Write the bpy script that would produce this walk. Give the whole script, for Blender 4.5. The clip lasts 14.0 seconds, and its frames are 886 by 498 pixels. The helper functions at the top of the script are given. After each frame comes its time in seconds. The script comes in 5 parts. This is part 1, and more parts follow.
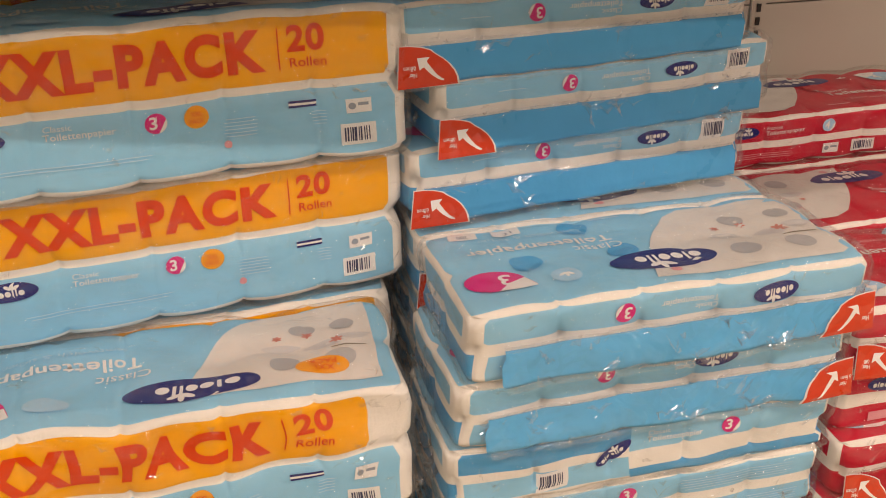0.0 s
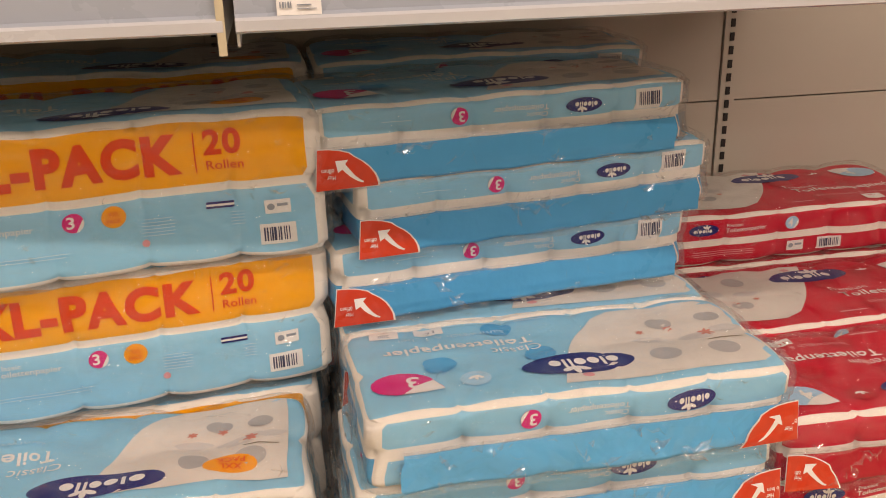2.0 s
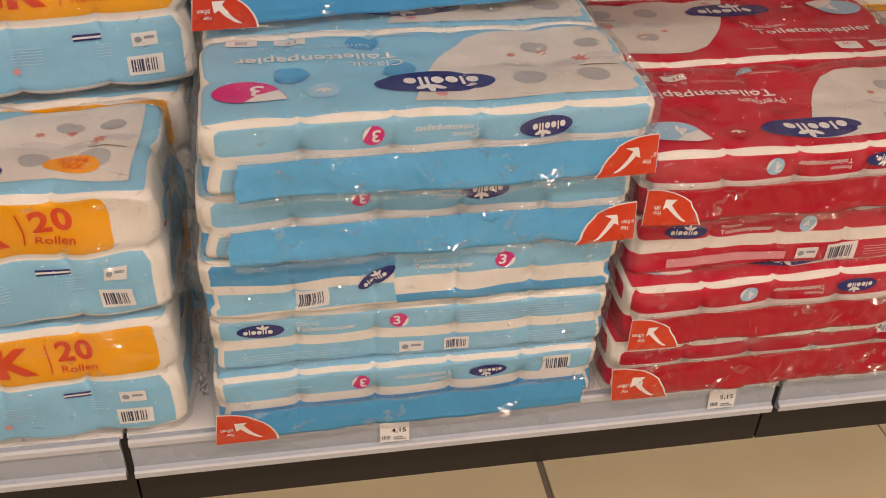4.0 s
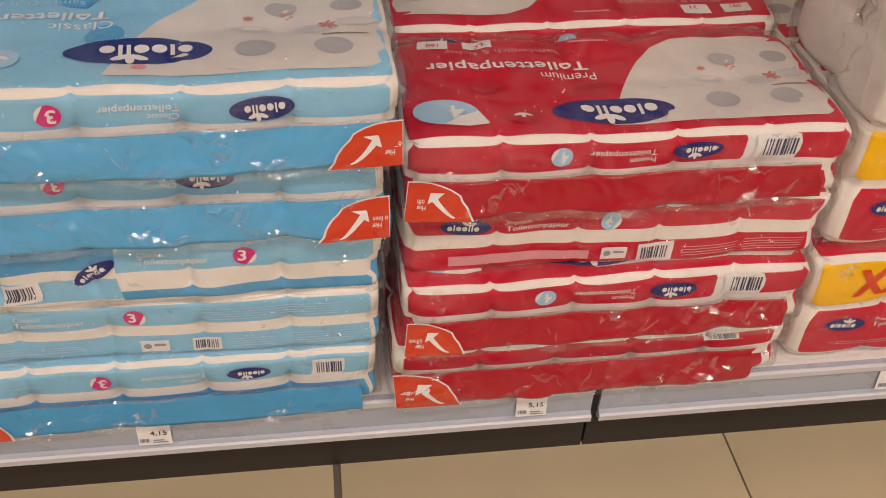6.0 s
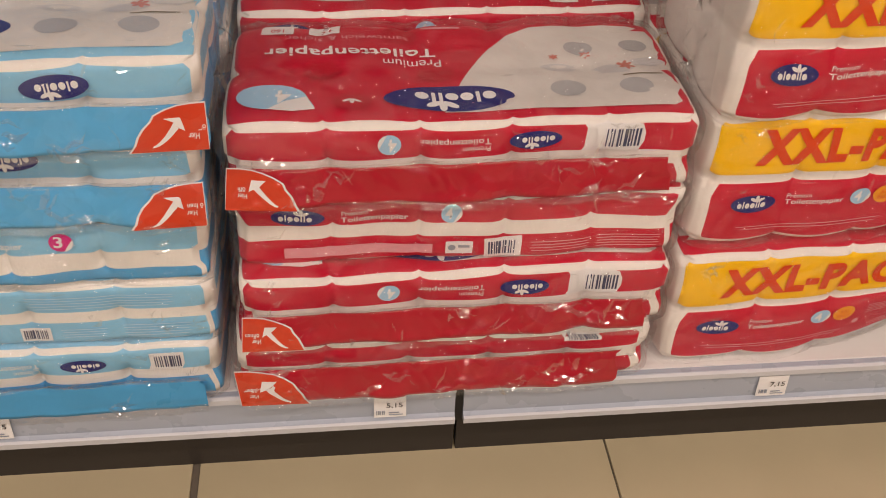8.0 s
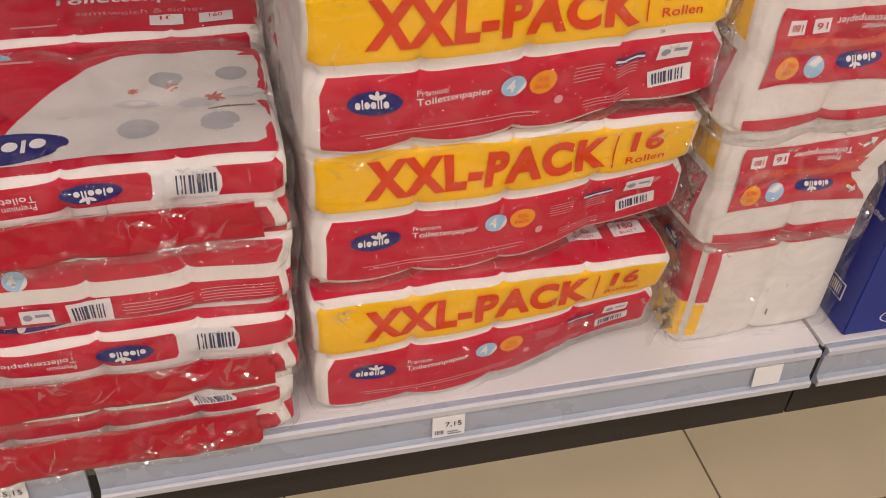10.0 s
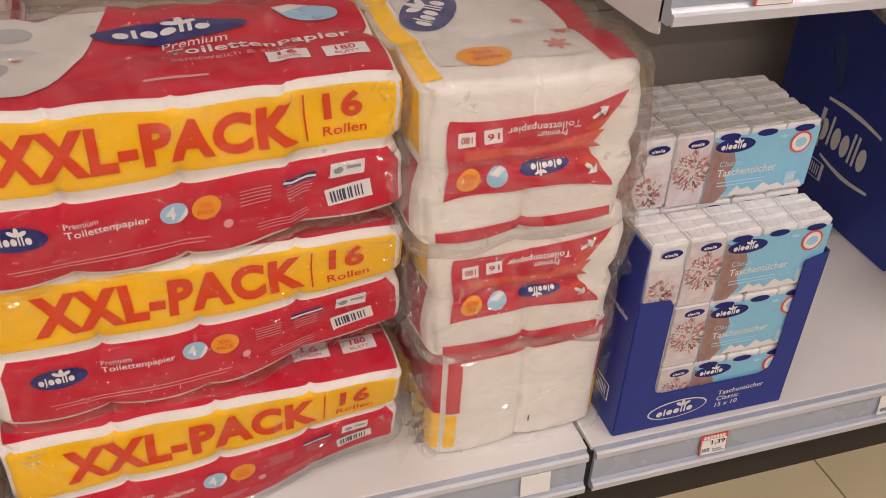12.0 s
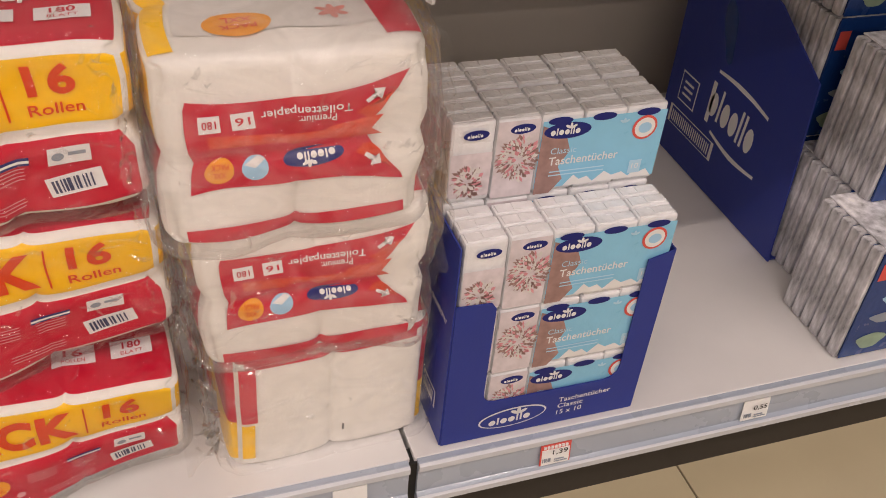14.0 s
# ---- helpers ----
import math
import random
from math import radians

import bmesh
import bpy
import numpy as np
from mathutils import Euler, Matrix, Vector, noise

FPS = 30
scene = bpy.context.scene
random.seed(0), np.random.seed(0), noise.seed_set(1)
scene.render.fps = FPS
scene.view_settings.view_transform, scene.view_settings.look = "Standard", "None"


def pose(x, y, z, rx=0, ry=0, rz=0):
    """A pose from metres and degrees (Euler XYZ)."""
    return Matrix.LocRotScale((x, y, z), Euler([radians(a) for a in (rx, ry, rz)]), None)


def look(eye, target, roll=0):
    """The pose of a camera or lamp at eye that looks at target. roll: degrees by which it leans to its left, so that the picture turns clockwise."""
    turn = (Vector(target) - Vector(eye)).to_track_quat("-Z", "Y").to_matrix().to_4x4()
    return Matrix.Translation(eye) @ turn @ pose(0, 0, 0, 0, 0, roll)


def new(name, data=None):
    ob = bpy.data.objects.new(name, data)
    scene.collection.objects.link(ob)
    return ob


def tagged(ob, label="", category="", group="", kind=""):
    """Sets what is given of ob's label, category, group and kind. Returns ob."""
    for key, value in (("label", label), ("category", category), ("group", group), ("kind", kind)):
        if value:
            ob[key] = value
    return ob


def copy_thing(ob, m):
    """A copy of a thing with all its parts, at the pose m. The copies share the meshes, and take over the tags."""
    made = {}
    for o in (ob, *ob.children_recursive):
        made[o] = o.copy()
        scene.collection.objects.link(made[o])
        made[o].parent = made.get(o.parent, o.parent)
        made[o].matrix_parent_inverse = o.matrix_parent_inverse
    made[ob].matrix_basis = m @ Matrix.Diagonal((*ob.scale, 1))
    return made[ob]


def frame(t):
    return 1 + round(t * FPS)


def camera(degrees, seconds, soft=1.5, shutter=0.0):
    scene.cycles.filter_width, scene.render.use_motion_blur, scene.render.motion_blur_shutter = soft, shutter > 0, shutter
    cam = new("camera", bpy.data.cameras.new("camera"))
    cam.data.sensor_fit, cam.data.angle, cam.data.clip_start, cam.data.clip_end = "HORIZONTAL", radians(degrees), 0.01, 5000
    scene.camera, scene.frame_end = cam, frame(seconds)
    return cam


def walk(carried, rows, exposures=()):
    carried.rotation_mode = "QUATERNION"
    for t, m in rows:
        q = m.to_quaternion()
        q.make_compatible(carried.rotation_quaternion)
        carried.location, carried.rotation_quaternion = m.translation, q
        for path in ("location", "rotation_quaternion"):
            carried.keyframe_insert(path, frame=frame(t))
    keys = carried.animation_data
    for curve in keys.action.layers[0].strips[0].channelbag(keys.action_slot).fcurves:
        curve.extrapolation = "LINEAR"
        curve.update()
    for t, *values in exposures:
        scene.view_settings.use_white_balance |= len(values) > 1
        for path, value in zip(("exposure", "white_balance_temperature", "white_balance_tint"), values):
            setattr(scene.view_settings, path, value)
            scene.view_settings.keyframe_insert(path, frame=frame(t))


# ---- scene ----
cam = camera(49.8, 14.0, soft=0.95)
PATH = [
    (0, (-1.102, -0.948, 1.212), (-0.664, 0.808, 0.361), -0.8),
    (0.5, (-1.053, -0.928, 1.215), (-0.593, 0.851, 0.426), -1.3),
    (1, (-1.012, -0.936, 1.219), (-0.562, 0.834, 0.403), -2.0),
    (1.5, (-0.971, -0.966, 1.241), (-0.605, 0.86, 0.51), -3.3),
    (2, (-0.924, -0.98, 1.245), (-0.58, 0.858, 0.537), -1.2),
    (2.5, (-0.884, -0.985, 1.239), (-0.566, 0.818, 0.436), 0.5),
    (3, (-0.844, -0.999, 1.233), (-0.581, 0.728, 0.258), 2.1),
    (3.5, (-0.79, -1.011, 1.216), (-0.525, 0.622, 0.092), 2.2),
    (4, (-0.731, -0.986, 1.199), (-0.439, 0.598, 0.014), 2.0),
    (4.2, (-0.697, -0.964, 1.187), (-0.39, 0.608, -0.01), 2.1),
    (6.3, (-0.322, -0.85, 1.175), (-0.112, 0.646, -0.135), 3.2),
    (6.5, (-0.289, -0.861, 1.175), (-0.11, 0.649, -0.125), 3.3),
    (7, (-0.211, -0.842, 1.19), (-0.085, 0.647, -0.14), 1.9),
    (7.2, (-0.202, -0.86, 1.177), (-0.074, 0.659, -0.117), 2.0),
    (9.3, (0.051, -0.842, 1.127), (0.434, 0.626, -0.176), 3.8),
    (9.5, (0.097, -0.817, 1.127), (0.489, 0.642, -0.183), 3.9),
    (10, (0.196, -0.772, 1.126), (0.627, 0.686, -0.173), 4.2),
    (10.5, (0.259, -0.763, 1.128), (0.748, 0.665, -0.185), 2.8),
    (11, (0.309, -0.766, 1.129), (0.82, 0.674, -0.163), 2.9),
    (11.5, (0.41, -0.77, 1.141), (0.948, 0.72, -0.079), 3.4),
    (12, (0.484, -0.791, 1.15), (1.031, 0.744, -0.011), 3.1),
    (12.5, (0.531, -0.79, 1.152), (1.067, 0.765, 0.014), 3.4),
    (13, (0.585, -0.783, 1.15), (1.119, 0.768, 0.006), 4.0),
    (13.2, (0.599, -0.774, 1.136), (1.156, 0.767, -0.011), 4.0),
    (13.5, (0.642, -0.757, 1.142), (1.196, 0.744, -0.058), 4.9),
    (14, (0.721, -0.717, 1.119), (1.308, 0.739, -0.121), 5.7),
]
walk(cam, [(t, look(eye, target, roll)) for t, eye, target, roll in PATH],
     exposures=((0.0, 0.17, 7250, 11), (0.6, 0.25, 7250, 11), (3.0, 0.14, 7250, 11), (4.2, 0.0, 6950, 11), (6.3, -0.02, 6700, 11), (9.4, -0.01, 6500, 10), (10.2, 0.03, 5980, 10), (11.5, 0.05, 6000, 10), (12.5, 0.04, 6400, 10), (14.0, 0.07, 6230, 10)))

# ---- light ----
LAMP_WATTS = 54.5
world = bpy.data.worlds.new("world")
scene.world = world
world.use_nodes = True
world.node_tree.nodes["Background"].inputs[0].default_value = (1.0, 0.93, 0.82, 1)
world.node_tree.nodes["Background"].inputs[1].default_value = 0.02


# ---- materials ----
def mat(name, color, rough=0.5, vary=0.06, scale=30.0, bump=0.0, bump_scale=200.0, metal=0.0, coat=0.0, stretch=(1, 1, 1), dirt=0.0, deep=0.004):
    """A principled surface with fine colour variation at two scales and a fine relief."""
    m = bpy.data.materials.new(name)
    m.use_nodes = True
    nt = m.node_tree
    b = nt.nodes["Principled BSDF"]
    b.inputs["Roughness"].default_value = rough
    b.inputs["Metallic"].default_value = metal
    b.inputs["Coat Weight"].default_value = coat
    b.inputs["Coat Roughness"].default_value = 0.035
    b.inputs["Specular IOR Level"].default_value = 0.28 if name.endswith(("print", "ink")) else 0.5
    tc = nt.nodes.new("ShaderNodeTexCoord")
    mp = nt.nodes.new("ShaderNodeMapping")
    mp.inputs["Scale"].default_value = stretch
    nt.links.new(tc.outputs["Object"], mp.inputs[0])
    n1 = nt.nodes.new("ShaderNodeTexNoise")
    n1.inputs["Scale"].default_value = scale
    n1.inputs["Detail"].default_value = 5
    n2 = nt.nodes.new("ShaderNodeTexNoise")
    n2.inputs["Scale"].default_value = scale * 0.17
    n2.inputs["Detail"].default_value = 2
    for n in (n1, n2):
        nt.links.new(mp.outputs[0], n.inputs["Vector"])
    add = nt.nodes.new("ShaderNodeMath")
    add.operation = "ADD"
    nt.links.new(n1.outputs[0], add.inputs[0])
    nt.links.new(n2.outputs[0], add.inputs[1])
    rmp = nt.nodes.new("ShaderNodeMapRange")
    rmp.inputs["From Min"].default_value = 0.6
    rmp.inputs["From Max"].default_value = 1.4
    rmp.inputs["To Min"].default_value = 1 - vary - dirt
    rmp.inputs["To Max"].default_value = 1 + vary
    nt.links.new(add.outputs[0], rmp.inputs[0])
    mul = nt.nodes.new("ShaderNodeVectorMath")
    mul.operation = "SCALE"
    mul.inputs[0].default_value = color
    nt.links.new(rmp.outputs[0], mul.inputs["Scale"])
    nt.links.new(mul.outputs[0], b.inputs["Base Color"])
    rr = nt.nodes.new("ShaderNodeMapRange")
    rr.inputs["To Min"].default_value = max(0.02, rough - 0.08)
    rr.inputs["To Max"].default_value = min(1.0, rough + 0.08)
    nt.links.new(n1.outputs[0], rr.inputs[0])
    nt.links.new(rr.outputs[0], b.inputs["Roughness"])
    if bump:
        n3 = nt.nodes.new("ShaderNodeTexNoise")
        n3.inputs["Scale"].default_value = bump_scale
        n3.inputs["Detail"].default_value = 4
        nt.links.new(mp.outputs[0], n3.inputs["Vector"])
        bp = nt.nodes.new("ShaderNodeBump")
        bp.inputs["Strength"].default_value = bump
        bp.inputs["Distance"].default_value = deep
        n3.inputs["Distortion"].default_value = 2.0 if deep > 0.01 else 0.0
        if deep < 0.01:
            nt.links.new(n3.outputs[0], bp.inputs["Height"])
            nt.links.new(bp.outputs[0], b.inputs["Normal"])
        else:
            n3.inputs["Detail"].default_value = 1.5
            sm = nt.nodes.new("ShaderNodeMath")
            sm.operation = "MULTIPLY_ADD"
            sm.inputs[1].default_value = deep
            bp.inputs["Distance"].default_value = 1.0
            nt.links.new(n3.outputs[0], sm.inputs[0])
            nt.links.new(crumple_height(nt, mp.outputs[0], 11.0, 42.0, 1.3 / 42.0, 0.7), sm.inputs[2])
            nt.links.new(sm.outputs[0], bp.inputs["Height"])
        nt.links.new(bp.outputs[0], b.inputs["Coat Normal"])
    return m


def crumple_height(nt, vector, patch, cells, size, share):
    """Height of crumpled film: sharp facets in patches. patch, cells: how many a metre; size: the facets' height; share: how much of it lies in patches."""
    mk = nt.nodes.new("ShaderNodeTexNoise")
    mk.inputs["Scale"].default_value = patch
    mk.inputs["Detail"].default_value = 2.0
    rg = nt.nodes.new("ShaderNodeMapRange")
    rg.inputs["From Min"].default_value = 0.62 - 0.2 * share
    rg.inputs["From Max"].default_value = 0.68 - 0.2 * share
    wp = nt.nodes.new("ShaderNodeTexNoise")
    wp.inputs["Scale"].default_value = cells * 0.6
    wp.inputs["Detail"].default_value = 1.0
    off = nt.nodes.new("ShaderNodeVectorMath")
    off.operation = "MULTIPLY_ADD"
    off.inputs[1].default_value = (0.6 / cells,) * 3
    vo = nt.nodes.new("ShaderNodeTexVoronoi")
    vo.inputs["Scale"].default_value = cells
    ht = nt.nodes.new("ShaderNodeMath")
    ht.operation = "MULTIPLY"
    sz = nt.nodes.new("ShaderNodeMath")
    sz.operation = "MULTIPLY"
    sz.inputs[1].default_value = size
    L = nt.links.new
    L(vector, mk.inputs["Vector"])
    L(vector, wp.inputs["Vector"])
    L(wp.outputs["Color"], off.inputs[0])
    L(vector, off.inputs[2])
    L(off.outputs[0], vo.inputs["Vector"])
    L(mk.outputs[0], rg.inputs[0])
    L(rg.outputs[0], ht.inputs[0])
    pw = nt.nodes.new("ShaderNodeMath")
    pw.operation = "POWER"
    pw.inputs[1].default_value = 1.35
    L(vo.outputs["Distance"], pw.inputs[0])
    L(pw.outputs[0], ht.inputs[1])
    L(ht.outputs[0], sz.inputs[0])
    return sz.outputs[0]


def film_mat(name, gloss, tint=(1, 1, 1), rough=0.1, wrinkle=0.6, base=0.05, haze=(0.0, 0.1), share=0.5, cells=55.0):
    """Clear wrapping film: mostly see-through, with a milky haze that comes and goes and a crumpled gloss."""
    m = bpy.data.materials.new(name)
    m.use_nodes = True
    nt = m.node_tree
    nt.nodes.clear()
    L = nt.links.new
    out = nt.nodes.new("ShaderNodeOutputMaterial")
    mix = nt.nodes.new("ShaderNodeMixShader")
    veil = nt.nodes.new("ShaderNodeMixShader")
    tr = nt.nodes.new("ShaderNodeBsdfTransparent")
    tr.inputs[0].default_value = (*tint, 1)
    df = nt.nodes.new("ShaderNodeBsdfDiffuse")
    df.inputs[0].default_value = (0.86, 0.85, 0.84, 1)
    gl = nt.nodes.new("ShaderNodeBsdfGlossy")
    gl.inputs["Roughness"].default_value = rough
    tc = nt.nodes.new("ShaderNodeTexCoord")
    mp = nt.nodes.new("ShaderNodeMapping")
    mp.inputs["Scale"].default_value = (1.0, 1.0, 1.6)
    oi = nt.nodes.new("ShaderNodeObjectInfo")
    ad = nt.nodes.new("ShaderNodeVectorMath")
    ad.operation = "ADD"
    nz = nt.nodes.new("ShaderNodeTexNoise")
    nz.inputs["Scale"].default_value = 13
    nz.inputs["Detail"].default_value = 2.5
    nz.inputs["Distortion"].default_value = 2.0
    hz = nt.nodes.new("ShaderNodeMapRange")
    hz.inputs["From Min"].default_value = 0.38
    hz.inputs["From Max"].default_value = 0.68
    hz.inputs["To Min"].default_value, hz.inputs["To Max"].default_value = haze
    sm = nt.nodes.new("ShaderNodeMath")
    sm.operation = "MULTIPLY_ADD"
    sm.inputs[1].default_value = 0.035
    bp = nt.nodes.new("ShaderNodeBump")
    bp.inputs["Strength"].default_value = wrinkle
    bp.inputs["Distance"].default_value = 1.0
    fr = nt.nodes.new("ShaderNodeFresnel")
    fr.inputs[0].default_value = 1.22
    fm = nt.nodes.new("ShaderNodeMath")
    fm.operation = "MULTIPLY_ADD"
    fm.inputs[1].default_value = gloss
    fm.inputs[2].default_value = base
    fm.use_clamp = True
    L(tc.outputs["Object"], ad.inputs[0])
    L(oi.outputs["Random"], ad.inputs[1])
    L(ad.outputs[0], mp.inputs[0])
    L(mp.outputs[0], nz.inputs["Vector"])
    L(nz.outputs[0], hz.inputs[0])
    L(nz.outputs[0], sm.inputs[0])
    L(crumple_height(nt, mp.outputs[0], 8.0, cells, 1.3 / cells, share), sm.inputs[2])
    L(sm.outputs[0], bp.inputs["Height"])
    L(bp.outputs[0], gl.inputs["Normal"])
    L(fr.outputs[0], fm.inputs[0])
    L(hz.outputs[0], veil.inputs[0])
    L(tr.outputs[0], veil.inputs[1])
    L(df.outputs[0], veil.inputs[2])
    L(fm.outputs[0], mix.inputs[0])
    L(veil.outputs[0], mix.inputs[1])
    L(gl.outputs[0], mix.inputs[2])
    L(mix.outputs[0], out.inputs[0])
    return m


WHITE = mat("tissue_white", (0.82, 0.795, 0.745), 0.72, 0.05, 40, 0.25, 260)
LBLUE = mat("light_blue_print", (0.245, 0.565, 0.80), 0.4, 0.05, 25, 0.15, 60)
DBLUE = mat("mid_blue_print", (0.075, 0.36, 0.68), 0.3, 0.06, 25, 0.2, 50)
FBLUE = mat("blue_flap_print", (0.10, 0.42, 0.76), 0.40, 0.05, 25, 1.0, 13, coat=1.0, deep=0.05)
YELLOW = mat("yellow_print", (0.97, 0.57, 0.001), 0.3, 0.04, 25, 0.15, 50)
OYELLOW = mat("orange_yellow_print", (0.92, 0.42, 0.002), 0.3, 0.04, 25, 0.15, 50)
ORANGE = mat("orange_red_ink", (0.70, 0.060, 0.004), 0.35, 0.04, 30)
RED = mat("crimson_print", (0.56, 0.007, 0.036), 0.40, 0.06, 25, 0.15, 50)
DRED = mat("dark_red_flap_print", (0.43, 0.005, 0.022), 0.45, 0.06, 25, 1.0, 9, coat=0.8, deep=0.04)
SPOT = mat("deep_red_ink", (0.49, 0.009, 0.03), 0.35, 0.04, 25)
TAGRED = mat("arrow_tag_red", (0.64, 0.045, 0.010), 0.30, 0.05, 30, 1.0, 13, coat=0.9, deep=0.08)
NAVY = mat("navy_ink", (0.014, 0.02, 0.17), 0.35, 0.05, 30)
INK = mat("white_ink", (0.80, 0.80, 0.80), 0.4, 0.04, 30)
GREYINK = mat("grey_ink", (0.28, 0.32, 0.38), 0.4, 0.06, 40)
BARS = mat("barcode_ink", (0.05, 0.06, 0.13), 0.5, 0.05, 30)
PINK = mat("magenta_ink", (0.66, 0.02, 0.22), 0.35, 0.04, 30)
PALEPINK = mat("pale_pink_ink", (0.70, 0.32, 0.36), 0.4, 0.06, 50)
DOT = mat("orange_dot_ink", (0.84, 0.34, 0.01), 0.35, 0.04, 30)
SKY = mat("pale_blue_ink", (0.36, 0.60, 0.80), 0.35, 0.06, 60)
PALEBLUE = mat("fine_print_pale_blue", (0.45, 0.68, 0.84), 0.4, 0.06, 60)
PHOTO = mat("photo_print_rolls", (0.70, 0.68, 0.65), 0.4, 0.14, 16)
PHOTOB = mat("photo_print_shade", (0.58, 0.58, 0.59), 0.4, 0.16, 16)
CORE = mat("photo_print_core", (0.42, 0.43, 0.45), 0.4, 0.1, 30)
PETAL = mat("photo_print_blossom", (0.62, 0.22, 0.18), 0.4, 0.25, 60)
LEAF = mat("photo_print_twig", (0.22, 0.18, 0.12), 0.4, 0.25, 60)
FILM = film_mat("clear_film", 0.25, rough=0.035, wrinkle=1.0, base=0.05, haze=(0.0, 0.06), share=0.4)
CRINKLE = film_mat("crinkled_film", 0.3, rough=0.04, wrinkle=1.0, base=0.05, haze=(0.0, 0.05), share=0.66, cells=46.0)
VEIL = film_mat("milky_film", 0.35, rough=0.05, wrinkle=1.0, base=0.06, haze=(0.02, 0.15), share=0.45, cells=34.0)
TAIL = film_mat("crumpled_film", 0.45, (0.98, 0.98, 0.98), 0.06, 1.0, 0.06, haze=(0.0, 0.09), share=0.75)
# Film for ridges whose shape supplies the highlight lines.
CREASE = film_mat("film_crease", 0.3, rough=0.10, wrinkle=0.05, base=0.10, haze=(0.0, 0.1), share=0.2)
SEAM = film_mat("crimped_film_seam", 0.4, rough=0.06, wrinkle=0.6, base=0.10, haze=(0.0, 0.14), share=0.8, cells=90.0)
# Extra-reflective film for folds that are added only as bright glints.
GLINT = film_mat("film_fold", 0.3, rough=0.07, wrinkle=0.05, base=0.18, haze=(0.0, 0.1), share=0.2)
DECK = mat("white_shelf_enamel", (0.75, 0.745, 0.74), 0.42, 0.03, 12, 0.03, 300, dirt=0.03)
RAIL = mat("price_rail_plastic", (0.40, 0.455, 0.545), 0.28, 0.03, 12, coat=0.4)
RAILW = mat("price_rail_edge", (0.60, 0.63, 0.68), 0.25, 0.03, 12, coat=0.4)
PLINTH = mat("plinth_brown_metal", (0.030, 0.025, 0.0215), 0.55, 0.08, 8, 0.05, 200, dirt=0.1)
# Black that paints in the shade inside open joints and slots.
BLACK = mat("black_gap", (0.012, 0.012, 0.012), 0.6, 0.05)
PANEL = mat("back_panel_enamel", (0.45, 0.425, 0.37), 0.55, 0.03, 6, 0.04, 150)
BRASS = mat("bracket_cream", (0.62, 0.56, 0.40), 0.4, 0.05, 30)
TILE = mat("beige_stoneware", (0.50, 0.435, 0.285), 0.34, 0.07, 5, 0.04, 120, dirt=0.04)
GROUT = mat("grout", (0.13, 0.11, 0.085), 0.85, 0.15, 60)
# Assumed grey of the unseen room, kept dark to lower fill and reflections.
WALL = mat("room_shell_grey", (0.30, 0.29, 0.27), 0.7, 0.03, 4)
CARTON = mat("navy_carton", (0.020, 0.038, 0.27), 0.5, 0.05, 40, 0.05, 300)
CARD = mat("price_card", (0.86, 0.87, 0.87), 0.5, 0.03, 60)
CARDINK = mat("price_ink", (0.04, 0.04, 0.045), 0.6, 0.05)
CARDRED = mat("offer_card_red", (0.70, 0.10, 0.08), 0.5, 0.05)
WRAP = mat("tissue_wrap", (0.82, 0.83, 0.85), 0.25, 0.10, 70, 0.35, 120, coat=0.4)
FLOWER = mat("flower_print_brown", (0.34, 0.21, 0.19), 0.35, 0.55, 45)
LILAC = mat("flower_print_lilac", (0.68, 0.62, 0.65), 0.35, 0.25, 60)
AQUA = mat("aqua_print", (0.26, 0.58, 0.80), 0.3, 0.05, 30, 0.2, 90, coat=0.3)
# Bluish tint and strong mottle paint in small shadows on the crumpled edges.
SLAB = mat("packet_edges", (0.60, 0.60, 0.63), 0.3, 1.0, 75, 0.12, 110, coat=0.5, stretch=(1, 1, 0.35))
DEEP = mat("deep_blue_wrap", (0.012, 0.05, 0.22), 0.25, 0.1, 40, 0.3, 80, coat=0.4)
GREENP = mat("green_print", (0.33, 0.45, 0.33), 0.35, 0.3, 50)
LAMPM = bpy.data.materials.new("lamp_diffuser")
LAMPM.use_nodes = True
LAMPM.node_tree.nodes["Principled BSDF"].inputs["Emission Color"].default_value = (1, 0.93, 0.82, 1)
LAMPM.node_tree.nodes["Principled BSDF"].inputs["Emission Strength"].default_value = 10.0


# ---- building blocks ----
def part(name, data, material, parent, label=""):
    """Links a bmesh or a mesh as one object under a thing, or as a top-level thing."""
    if isinstance(data, bmesh.types.BMesh):
        me = bpy.data.meshes.new(name)
        data.normal_update()
        data.to_mesh(me)
        data.free()
    else:
        me = data
    if material is not None and not me.materials:
        me.materials.append(material)
    ob = new(name, me)
    ob.parent = parent
    if name in ("film", "film_end", "film_seam", "film_crease", "film_fold"):
        ob.visible_shadow = False
    if label:
        tagged(ob, label)
    return ob


def thing(name, label, category, group="", kind="", at=None):
    ob = new(name)
    ob.empty_display_size = 0.05
    if at is not None:
        ob.matrix_world = at
    return tagged(ob, label, category, group, kind)


def box(bm, x0, x1, y0, y1, z0, z1, bevel=0.0):
    vs = [bm.verts.new((x, y, z)) for x in (x0, x1) for y in (y0, y1) for z in (z0, z1)]
    fs = [bm.faces.new([vs[i] for i in f]) for f in ((0, 1, 3, 2), (4, 6, 7, 5), (0, 4, 5, 1), (2, 3, 7, 6), (0, 2, 6, 4), (1, 5, 7, 3))]
    if bevel:
        es = {e for f in fs for e in f.edges}
        bmesh.ops.bevel(bm, geom=list(es), offset=bevel, segments=2, profile=0.6, affect="EDGES")
    return bm


def box_bm(*a, **k):
    return box(bmesh.new(), *a, **k)


